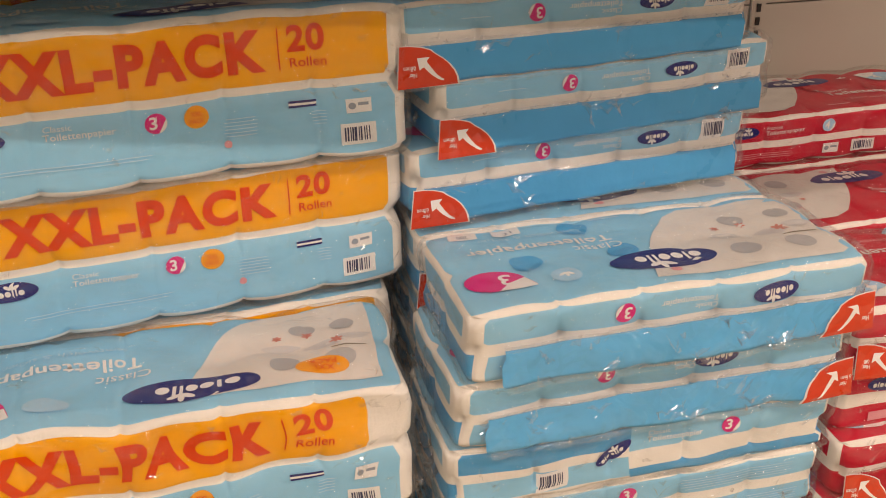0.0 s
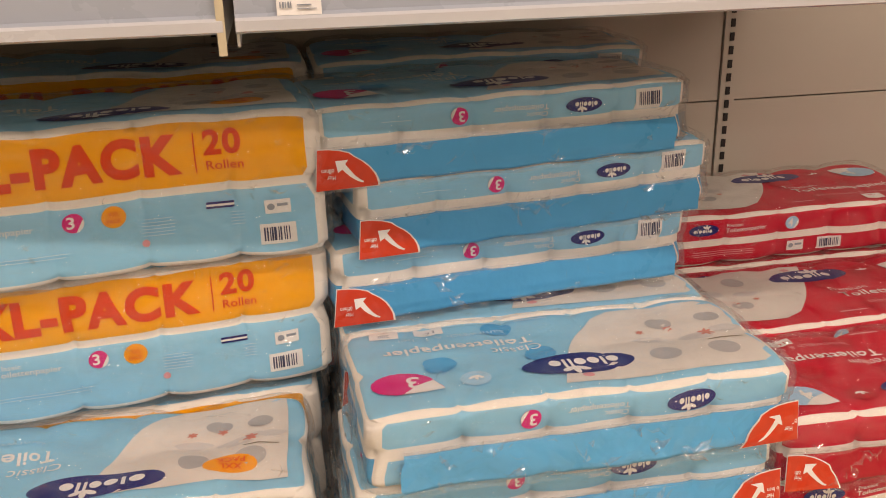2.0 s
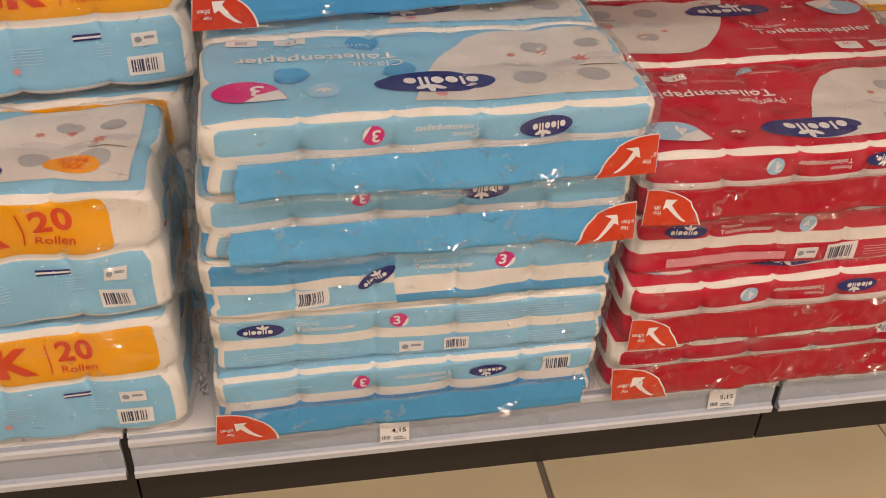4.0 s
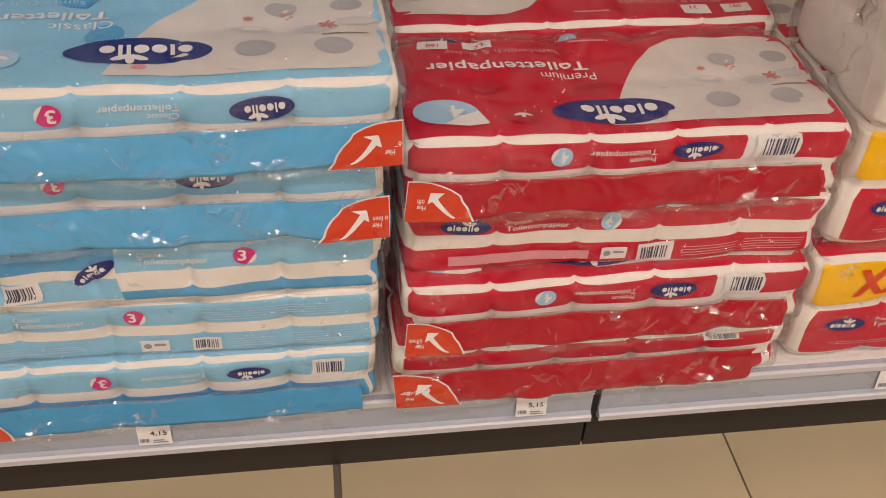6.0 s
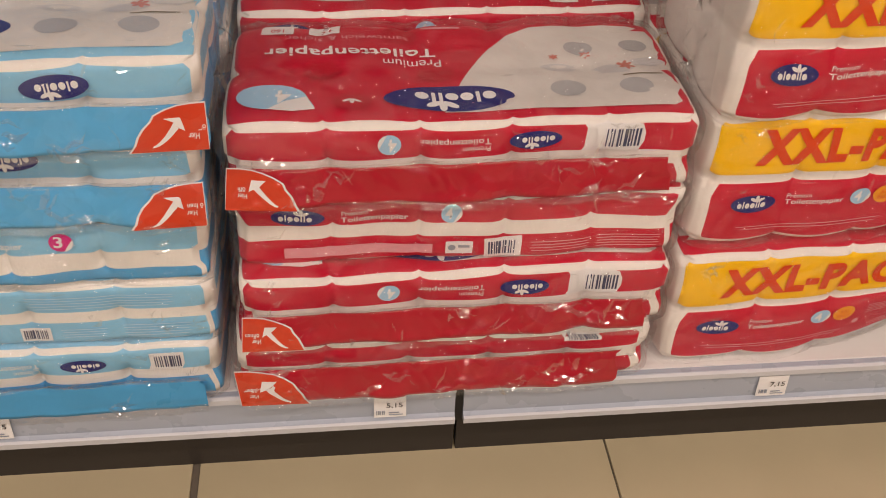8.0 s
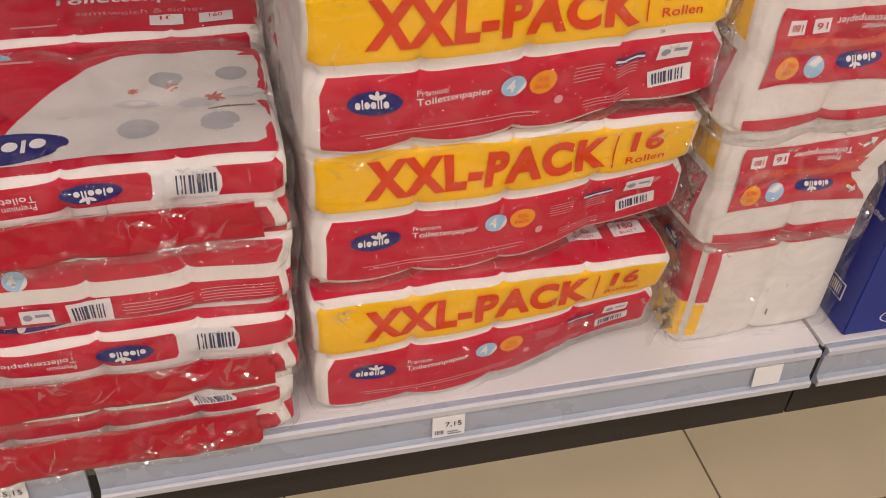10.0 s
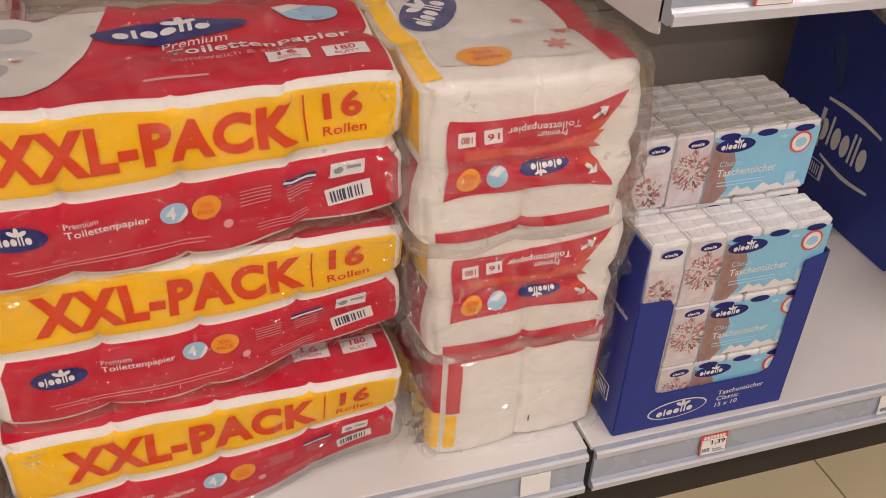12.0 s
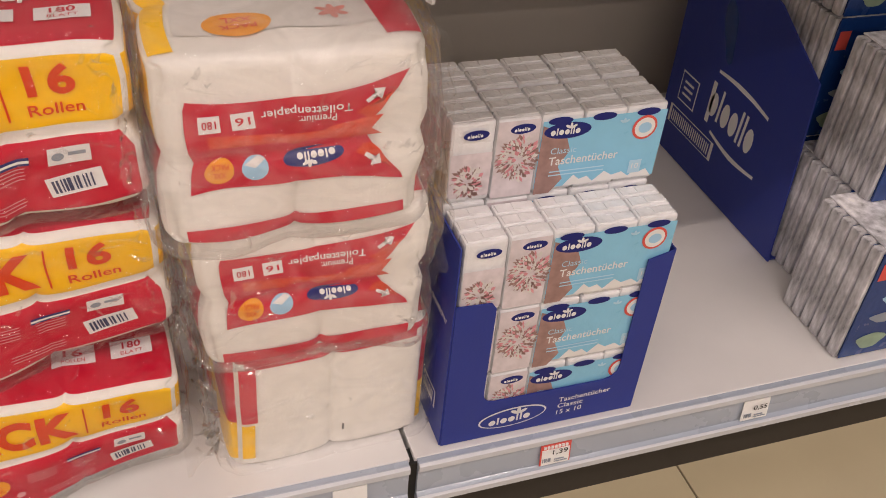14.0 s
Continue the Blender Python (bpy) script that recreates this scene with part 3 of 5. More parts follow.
        for low in (True, False):
            bm = bmesh.new()
            wide = 0.0070 if low else 0.005
            rows = []
            for j in range(3):
                row = []
                for i in range(nx + 1):
                    p = q(i, ny if low else 0, 0)
                    d = wide * j / 2 * (1 + 0.25 * noise.noise(Vector((i * 0.21, j, seed * 1.7))))
                    jag = rnd.uniform(-0.0016, 0.0016) if j else 0.0
                    row.append(bm.verts.new((p.x + (rnd.uniform(-0.0015, 0.0015) if j else 0), p.y - (0.62 * d if low else -0.2 * d + 0.0012) + jag, p.z + (-d if low else d))))
                rows.append(row)
            for a_, e_ in zip(rows, rows[1:]):
                for i in range(nx):
                    bm.faces.new((a_[i], e_[i], e_[i + 1], a_[i + 1]))
            part("film_seam", bm, SEAM, fl, "clear crimped film seam")
        bm = bmesh.new()
        for _ in range(5 if material in (FBLUE, DRED) else 3):
            i0, j0, ang, ln = rnd.uniform(3, nx - 3), rnd.uniform(0.5, ny - 1), rnd.gauss(1.2, 0.55) * rnd.choice((1, -1)), rnd.uniform(0.008, 0.032)
            crease(bm, [q(min(nx, max(0, i0 + math.cos(ang) * ln * s_ / (u1 - u0) * nx)), min(ny, max(0, j0 + math.sin(ang) * ln * s_ / h * ny + 0.5 * math.sin(s_ * 5 + i0))), 0) - Vector((0, 0.0006, 0)) for s_ in [k_ / 6 for k_ in range(7)]], rnd.choice((0.0008, 0.0010, 0.0013)))
        for j0 in (0.3, ny - 0.2):
            i0 = 0.0
            while i0 < nx - 4:
                ln = rnd.uniform(4, 12)
                if rnd.random() < 0.62:
                    crease(bm, [q(min(nx, i0 + ln * s_), min(ny, j0 + 0.25 * math.sin(s_ * 4 + i0)), 0) - Vector((0, 0.0006, 0)) for s_ in [k_ / 8 for k_ in range(9)]], rnd.uniform(0.0006, 0.0018))
                i0 += ln
        tagged(part("film_crease", bm, CREASE, fl, "added shiny creases that draw highlights on the film"), kind="stuff")
        bm = bmesh.new()
        # Clusters of folds added to stand for glints on the flap.
        for _ in range(14 if material is FBLUE else 11 if material is DRED else 7):
            i0, j0 = rnd.uniform(4, nx - 6), rnd.choice((rnd.uniform(0.5, ny - 2), rnd.uniform(0.3, 1.5), rnd.uniform(ny - 2.5, ny - 1)))
            for _k in range(rnd.choice((1, 2, 3, 4))):
                ang = rnd.gauss(0, 0.55)
                fold(bm, q(min(nx, max(0, i0)), min(ny - 0.8, max(0.2, j0)), 0) - Vector((0, 0.0003, 0)), ang, rnd.uniform(0.008, 0.040), rnd.uniform(0.0022, 0.0100), rnd.uniform(0.50, 0.98), rnd.gauss(0.1, 0.25))
                i0 += rnd.uniform(-1.2, 1.6)
                j0 += rnd.uniform(-1.6, 1.6)
        tagged(part("film_fold", bm, GLINT, fl, "added film folds tilted to show lamp glints"), kind="stuff")
        return fl

    def creases(self, count, seed, off, faces="FFFT"):
        """Shiny folds in the wrapping film, added to draw glints, mostly along the pack's edges and at its ends."""
        rnd = random.Random(seed * 31 + 5)
        bm = bmesh.new()
        for _ in range(count):
            face = rnd.choice(faces)
            wide, high = (self.W, self.H) if face == "F" else (self.W, self.D)
            if face == "F":
                u, v = (rnd.uniform(0.03, 0.97) * wide, rnd.choice((0.03, 0.5, 0.9, 0.97)) * high + rnd.gauss(0, 0.006)) if rnd.random() < 0.6 else (rnd.choice((0.04, 0.95, 0.97)) * wide + rnd.gauss(0, 0.008), rnd.uniform(0.1, 0.9) * high)
            else:
                u, v = (rnd.uniform(0.03, 0.97) * wide, rnd.choice((0.05, 0.97)) * high + rnd.gauss(0, 0.006)) if rnd.random() < 0.7 else (rnd.uniform(0.05, 0.95) * wide, rnd.uniform(0.1, 0.9) * high)
            ang, ln = rnd.choice((rnd.gauss(0, 0.35), rnd.gauss(1.3, 0.4))), rnd.uniform(0.008, 0.035)
            pts = []
            for s_ in [k_ / 6 for k_ in range(7)]:
                uu = min(wide - 0.004, max(0.004, u + math.cos(ang) * ln * s_ + 0.002 * math.sin(s_ * 5 + u * 90)))
                vv = min(high - 0.003, max(0.003, v + math.sin(ang) * ln * s_))
                pts.append(self.at(face, uu, vv, 0.0) + (Vector((0, -off, 0)) if face == "F" else Vector((0, 0, off))))
            crease(bm, pts, rnd.uniform(0.0005, 0.0015), Vector((0, -1, 0)) if face == "F" else Vector((0, 0, 1)))
        tagged(part("film_crease", bm, CREASE, self.ob, "added shiny creases that draw highlights on the film"), kind="stuff")
        bm = bmesh.new()
        # Glint folds, scattered over the front and top.
        for _ in range(count // 2):
            face = rnd.choice("FFFT")
            wide, high = (self.W, self.H) if face == "F" else (self.W, self.D)
            u, v = rnd.choice((rnd.uniform(0.05, 0.95), rnd.uniform(0.82, 0.96), rnd.uniform(0.03, 0.12))) * wide, rnd.choice((rnd.uniform(0.1, 0.9), 0.48, 0.93)) * high
            out = Vector((0, -1, 0)) if face == "F" else Vector((0, 0, 1))
            for _k in range(rnd.choice((1, 1, 2, 3))):
                p0 = self.at(face, min(wide - 0.02, max(0.006, u)), min(high - 0.006, max(0.006, v)), 0.0) + out * off
                fold(bm, p0, rnd.gauss(0, 0.6), rnd.uniform(0.006, 0.024), rnd.uniform(0.0014, 0.0056), rnd.uniform(0.50, 0.98), rnd.gauss(0.1, 0.25), out, Vector((0, 0, 1)) if face == "F" else Vector((0, 1, 0)))
                u += rnd.uniform(-0.006, 0.010)
                v += rnd.uniform(-0.010, 0.010)
        tagged(part("film_fold", bm, GLINT, self.ob, "added film folds tilted to show lamp glints"), kind="stuff")

    def tail(self, side, v, h, reach, seed=1, y=0.5):
        """A crumpled end of clear film that sticks out of one end of the pack."""
        bm = bmesh.new()
        nx, ny = 8, 12
        k = 1 if side == "R" else -1
        rows = []
        for i in range(nx + 1):
            t = i / nx
            row = []
            for j in range(ny + 1):
                s = j / ny - 0.5
                nv = noise.noise_vector(Vector((t * 4, s * 9, seed * 3.3)))
                hh = h * (1 - 0.25 * t)
                row.append(bm.verts.new((k * (self.W / 2 - 0.004 + reach * t * (1 + 0.3 * nv.x)), self.D * y + 0.05 * s * (1 - t) + nv.y * 0.030 * (0.3 + t), v + hh * s + nv.z * 0.008)))
            rows.append(row)
        for i in range(nx):
            for j in range(ny):
                bm.faces.new((rows[i][j], rows[i + 1][j], rows[i + 1][j + 1], rows[i][j + 1]))
        for f in bm.faces:
            f.smooth = True
        part("film_end", bm, TAIL, self.ob, "crumpled clear film end")

    def photo(self, u, v, w, d, flip, k=1):
        """The printed picture of rolls and blossom on the top of a pack: k = 1 towards its end of the text, -1 the other way."""
        e = k * (-1 if flip else 1)
        arc = [(0.055 * w + 0.445 * w * t ** 0.55, -d / 2 + d * t) for t in [i / 12 for i in range(13)]]
        edge = [(w / 2 - w * i / 8, d / 2) for i in range(1, 9)] + [(-w / 2, d / 2 - d * i / 6) for i in range(1, 7)] + [(-w / 2 + 0.56 * w * i / 5, -d / 2) for i in range(1, 5)]
        self.lay("photo_panel", ring_sheet(arc + edge, 8), "T", u, v, PHOTO, flip, 0.0012)
        f = -1 if flip else 1
        for x, y, s in ((0.02, 0.26, 0.042), (0.30, 0.26, 0.042), (0.36, -0.22, 0.036), (0.12, -0.20, 0.036)):
            self.lay("printed_core", ring_sheet(ellipse(s, s * 0.85, 18), 1), "T", u + e * x * w, v + f * y * d, CORE, False, 0.0017)
        for x, y, s in ((0.02, 0.02, 0.03), (0.24, 0.05, 0.035), (0.4, -0.02, 0.03)):
            self.lay("printed_shade", ring_sheet(ellipse(s * 1.5, s * 0.6, 18, 0.15), 2), "T", u + e * x * w, v + f * y * d, PHOTOB, False, 0.0015)
        for x, y, s in ((0.0, -0.10, 0.006), (0.14, -0.13, 0.007), (0.30, 0.02, 0.010)):
            self.lay("printed_blossom", flower_sheet(s * 1.1), "T", u + e * x * w, v + f * y * d, PETAL, False, 0.0019)
            self.lay("printed_blossom", flower_sheet(s * 1.1), "T", u + e * x * w, v + f * y * d, PETAL, True, 0.0019)
        self.lay("printed_twig", ring_sheet([(-0.02, 0.0), (0.0, 0.003), (0.03, 0.001), (0.03, -0.001), (0.0, 0.0), (-0.02, -0.002)], 1), "T", u + e * 0.33 * w, v + f * 0.13 * d, LEAF, False, 0.0018)


def strip_print(p, v, blue, flip=True, spec=()):
    """The row of prints along one band of a front: (kind, share of the width, size...)."""
    W = p.W
    for kind, u, *a in spec:
        x = u * W
        if kind == "logo":
            p.logo("F", x, v, a[0] if a else 0.062, 0.022 if len(a) < 2 else a[1], flip, a[2] if len(a) > 2 else 0)
        elif kind == "name":
            f = -1 if flip else 1
            p.text("Toilettenpapier", "F", x, v - f * 0.004, 0.082, 0.0105, INK, flip, 0.01)
            p.text("Classic" if blue else "Premium", "F", x - f * 0.024, v + f * 0.007, 0.032, 0.007, INK, flip)
        elif kind == "three":
            p.quarter("F", x, v, 0.026, PINK, "3", flip)
        elif kind == "four":
            p.quarter("F", x, v, 0.027, SKY, "4", flip)
        elif kind == "bar":
            p.barcode("F", x, v, a[0] if a else 0.042, a[1] if len(a) > 1 else 0.030, flip, a[2] if len(a) > 2 else 0)
        elif kind == "lines":
            p.lines("F", x, v, a[0], a[1], 0.0042, PALEBLUE if blue else PALEPINK, flip)
        elif kind == "label":
            p.lay("seal", grid_sheet(0.034, 0.019, 4, 2), "F", x, v, INK, flip, 0.0016)
            p.lay("seal_mark", ring_sheet(ellipse(0.010, 0.009, 12), 1), "F", x - 0.009, v, GREYINK, flip, 0.0021)
            p.lay("seal_mark", grid_sheet(0.014, 0.004, 2, 1), "F", x + 0.006, v + 0.002, GREYINK, flip, 0.0021)
        elif kind == "dot":
            p.lay("badge", ring_sheet(ellipse(0.031, 0.029, 22), 2), "F", x, v, DOT, False, 0.0016)
            p.text("XXL", "F", x, v + 0.004, 0.014, 0.006, ORANGE, False, 0.01, off=0.0021)
            p.text("PACK", "F", x, v - 0.005, 0.018, 0.006, ORANGE, False, 0.01, off=0.0021)
        elif kind == "mark":
            p.lay("seal_mark", grid_sheet(0.036, 0.009, 4, 1), "F", x, v, NAVY, flip, 0.0016)
            p.lay("seal_mark", grid_sheet(0.036, 0.003, 4, 1), "F", x, v, INK, flip, 0.002)
        elif kind == "dots":
            p.lay("seal_mark", ring_sheet(ellipse(0.010, 0.010, 12), 1), "F", x, v, PALEPINK, flip, 0.0016)


def top_print(p, blue, flip, rolls="10", sheets="200"):
    """The print on top of a ten-pack: words, badge, the maker's sign and the picture."""
    W, D = p.W, p.D
    k = -1 if flip else 1
    cu, cv = W / 2, D / 2 + 0.006

    def at(x, y):
        return cu + k * x * W, cv + k * y * D
    p.photo(*at(-0.225, 0.02), W * 0.54, D * 0.82, flip, -1)
    near = 0.31 if flip and not blue else 0.22
    p.logo("T", *at(-0.02 if blue else 0.03, near), 0.152, 0.054, flip)
    p.text("Toilettenpapier", "T", *at(0.235, -0.16), 0.205, 0.027, INK, flip, 0.02)
    p.text("Classic" if blue else "Premium", "T", *at(0.10, -0.04), 0.07, 0.016, INK, flip)
    p.text("samtweich & sicher", "T", *at(0.24, -0.30), 0.15, 0.011, PALEBLUE if blue else PALEPINK, flip)
    p.drop("T", *at(0.40, near - 0.02), 0.078, PINK if blue else SKY, flip)
    p.text("3" if blue else "4", "T", *at(0.375, near - 0.02), 0.017, 0.030, INK, flip, 0.02, off=0.0022)
    p.lay("badge", ring_sheet(ellipse(0.042, 0.036, 18), 1), "T", *at(0.235, near + 0.02), SKY if blue else SPOT, flip, 0.0015)
    p.lay("badge_mark", flower_sheet(0.012), "T", *at(0.235, near), INK, flip, 0.002)
    for x, s in ((0.29, rolls), (0.40, sheets)):
        p.lay("badge", grid_sheet(0.040, 0.024, 4, 3), "T", *at(x, -0.40), INK, flip, 0.0015)
        p.text(s, "T", *at(x, -0.385), 0.016, 0.009, GREYINK if blue else RED, flip, 0.01, off=0.002)
    p.lay("fine_print", grid_sheet(0.05, 0.004, 4, 1), "T", *at(0.02, -0.40), PALEBLUE if blue else PALEPINK, flip, 0.0015)
    p.lay("seal_mark", ring_sheet(ellipse(0.016, 0.012, 12), 1), "T", *at(-0.02, 0.36), PALEPINK, flip, 0.0015)
    for x, y in ((0.05, 0.05), (0.3, 0.02), (0.12, -0.34)):
        p.lay("printed_core", ring_sheet(ellipse(0.044, 0.040, 18), 1), "T", *at(x, y), DBLUE if blue else SPOT, flip, 0.0013)


# ---- the shop ----
BACK = 0.80
DECKZ = 0.168
room = tagged(part("floor", box_bm(-5, 6, -7.2, 0.9, -0.06, -0.004), GROUT, None), "beige stoneware floor tiles with dark grout", "floor", kind="structure")
# Unseen ceiling and walls, added to close the room and hold down fill.
tagged(part("ceiling", box_bm(-5.1, 6.1, -7.3, 1.0, 3.0, 3.1), WALL, None), "assumed plain grey ceiling, out of view", "ceiling", kind="structure")
for nm, b in (("wall_south", (-5, 6, -7.3, -7.2, -0.06, 3.0)), ("wall_north", (-5, 6, 0.9, 1.0, -0.06, 3.0)), ("wall_west", (-5.1, -5, -7.3, 1.0, -0.06, 3.0)), ("wall_east", (6, 6.1, -7.3, 1.0, -0.06, 3.0))):
    tagged(part(nm, box_bm(*b), WALL, None), "assumed plain grey wall, out of view", "wall", kind="structure")


def lamp_row(y, watts):
    """A continuous line of lamps under the ceiling, along the aisle."""
    t = thing("ceiling_lamp", "long white linear lamp under the ceiling", "lamp", "ceiling lamps", at=pose(0.3, y, 2.98))
    part("housing", box_bm(-3.8, 3.8, -0.04, 0.04, -0.05, 0.02, bevel=0.006), DECK, t)
    part("diffuser", box_bm(-3.75, 3.75, -0.0275, 0.0275, -0.062, -0.052), LAMPM, t, "glowing warm white diffuser")
    li = bpy.data.lights.new("lamp_light", "AREA")
    li.shape, li.size, li.size_y, li.energy, li.color = "RECTANGLE", 7.5, 0.055, watts, (1.0, 0.775, 0.68)
    lo = new("lamp_light", li)
    lo.parent = t
    lo.matrix_basis = pose(0, 0, -0.066)


for ly, lw in ((-1.4, 1.15), (-2.8, 0.9), (-4.2, 1.1), (-5.6, 1.1)):
    lamp_row(ly, LAMP_WATTS * lw)


def price_card(x, z, y, price, offer=False, parent_y=0.0):
    """A printed price card behind the clear rail."""
    t = thing("price_tag", "red-edged offer price card in the shelf rail" if offer else "small white price card in the shelf rail", "price tag", "price tags", at=pose(x, y, z, -7))
    part("card", box_bm(-0.022, 0.022, -0.0022, -0.001, -0.018, 0.018), CARDRED if offer else CARD, t)
    if offer:
        part("card_face", box_bm(-0.020, 0.020, -0.0032, -0.0022, -0.017, 0.009), CARD, t)
    if price:
        vs, fs, tw, th = glyphs(price, 0.01)
        me = bpy.data.meshes.new("lettering")
        me.from_pydata([(0.006 + a * 0.022 / tw, -0.0042, 0.004 + b * 0.0095 / th) for a, b in vs], [], fs)
        part("lettering", me, CARDINK, t)
        bm = bmesh.new()
        for i, w in enumerate((0.0011, 0.0018, 0.0009, 0.002, 0.0012)):
            box(bm, -0.019 + i * 0.0026, -0.019 + i * 0.0026 + w, -0.0046, -0.0035, -0.011, -0.005)
        box(bm, -0.002, 0.012, -0.0046, -0.0035, -0.009, -0.0078)
        box(bm, -0.002, 0.017, -0.0046, -0.0035, -0.0125, -0.0117)
        part("fine_print", bm, GREYINK, t)
        if offer:
            bm = bmesh.new()
            for i in range(7):
                box(bm, -0.018 + i * 0.0052, -0.0145 + i * 0.0052, -0.004, -0.0022, 0.0115, 0.0155)
            part("offer_word", bm, CARD, t)


def lip(name, x0, x1, y, z, parent):
    """The price rail along a shelf's front edge: a pale channel with a clear, slanting face. z is its top."""
    part("price_rail", profile_x([(y + 0.012, z), (y - 0.004, z), (y - 0.008, z - 0.004), (y - 0.005, z - 0.009), (y - 0.006, z - 0.055),
                                  (y - 0.012, z - 0.062), (y - 0.012, z - 0.070), (y - 0.004, z - 0.074), (y + 0.012, z - 0.074)], x0, x1), RAIL, parent, "pale blue-grey plastic price rail")
    part("rail_edge", profile_x([(y - 0.0065, z + 0.001), (y - 0.0100, z - 0.002), (y - 0.0100, z - 0.011), (y - 0.0075, z - 0.012)], x0, x1), RAILW, parent)
    part("rail_edge", profile_x([(y - 0.0122, z - 0.058), (y - 0.0150, z - 0.061), (y - 0.0145, z - 0.071), (y - 0.0122, z - 0.072)], x0, x1), RAILW, parent)


BAYS = ((-2, 1.112), (-1, 1.112), (0, 0.0), (1, 0.797), (2, 0.797))
for bx, upper in BAYS:
    g = 0.006
    base = thing("base_shelf", "white enamelled base shelf with a dark brown plinth", "shelf", "shop shelves", kind="structure", at=pose(bx, 0, 0))
    part("deck", box_bm(g / 2, 1 - g / 2, 0.008, BACK, DECKZ - 0.03, DECKZ - 0.001, bevel=0.0015), DECK, base)
    lip("lip", g, 1 - g, 0.004, DECKZ - 0.003, base)
    part("plinth", box_bm(0.002, 0.998, 0.020, 0.035, 0.0, DECKZ - 0.066), PLINTH, base, "dark brown metal plinth")
    # Black filler stands in for the shade of the open joint; slots likewise.
    part("joint_gap_shade", box_bm(-g, g, 0.004, 0.03, 0.085, DECKZ - 0.008), BLACK, base)
    for vx in (-0.030, -0.018, 0.018):
        part("slot", box_bm(vx - 0.003, vx + 0.003, 0.016, 0.0195, 0.062, 0.094), BLACK, base)
    out = (-0.033, -0.027) if bx >= 1 else (0.050, 0)
    if upper:
        shelf = thing("upper_shelf", "white enamelled upper shelf with a price rail", "shelf", "shop shelves", kind="structure", at=pose(bx + out[0], out[1], 0))
        part("plate", box_bm(g, 1 - g, 0.012, (BACK - 0.005 if bx < 1 else 0.50), upper + 0.045, upper + 0.073, bevel=0.0015), DECK, shelf)
        part("front_fold", box_bm(g, 1 - g, 0.012, 0.016, upper + 0.0, upper + 0.044), DECK, shelf)
        lip("lip", g, 1 - g, 0.004, upper + 0.076, shelf)
        for ex in (g, 1 - g - 0.003):
            part("bracket", profile_x([(0.014, upper + 0.040), (0.014, upper - 0.012), (0.03, upper - 0.016), (BACK - 0.02, upper - 0.06), (BACK - 0.02, upper + 0.040)], ex, ex + 0.003), DECK, shelf, "white steel shelf bracket")
        if bx < 1:
            part("joint_strip", box_bm(-0.012, -0.004, -0.010, 0.006, upper - 0.018, upper + 0.05), BRASS, shelf)
    pan = thing("back_panel", "cream enamelled back panel with a slotted upright", "panel", "back panels", kind="structure", at=pose(bx, 0, 0))
    for k in range(6):
        part("panel", box_bm(0.018, 0.982, BACK, BACK + 0.02, 0.10 + k * 0.365, 0.10 + (k + 1) * 0.365 - 0.003, bevel=0.001), PANEL, pan)
    part("upright", box_bm(-0.016, 0.016, BACK - 0.006, BACK + 0.03, 0.0, 2.3), PANEL, pan)
    bm = bmesh.new()
    for k in range(80):
        box(bm, -0.005, 0.004, BACK - 0.0085, BACK - 0.0065, 0.14 + k * 0.027, 0.14 + k * 0.027 + 0.016)
    tagged(part("slots", bm, BLACK, pan), kind="stuff")

Z1 = 0.147
for x, p in ((-0.614, "4,15"), (-0.096, "5,15"), (0.448, "7,15"), (0.917, ""), (1.197, "1,39"), (1.51, "0,55")):
    price_card(x, DECKZ - 0.036, -0.004, p, p == "1,39")
price_card(-0.881, 1.112 + 0.036, -0.004, "3,60")
price_card(-0.485, 1.112 + 0.036, -0.004, "")
price_card(1.084, 0.797 + 0.036, -0.031, "2,22", True)


# ---- toilet paper: blue ten-packs ----
BW, BD, BH = 0.552, 0.235, 0.0985
BLAB = "pale blue ten-roll toilet paper pack, "


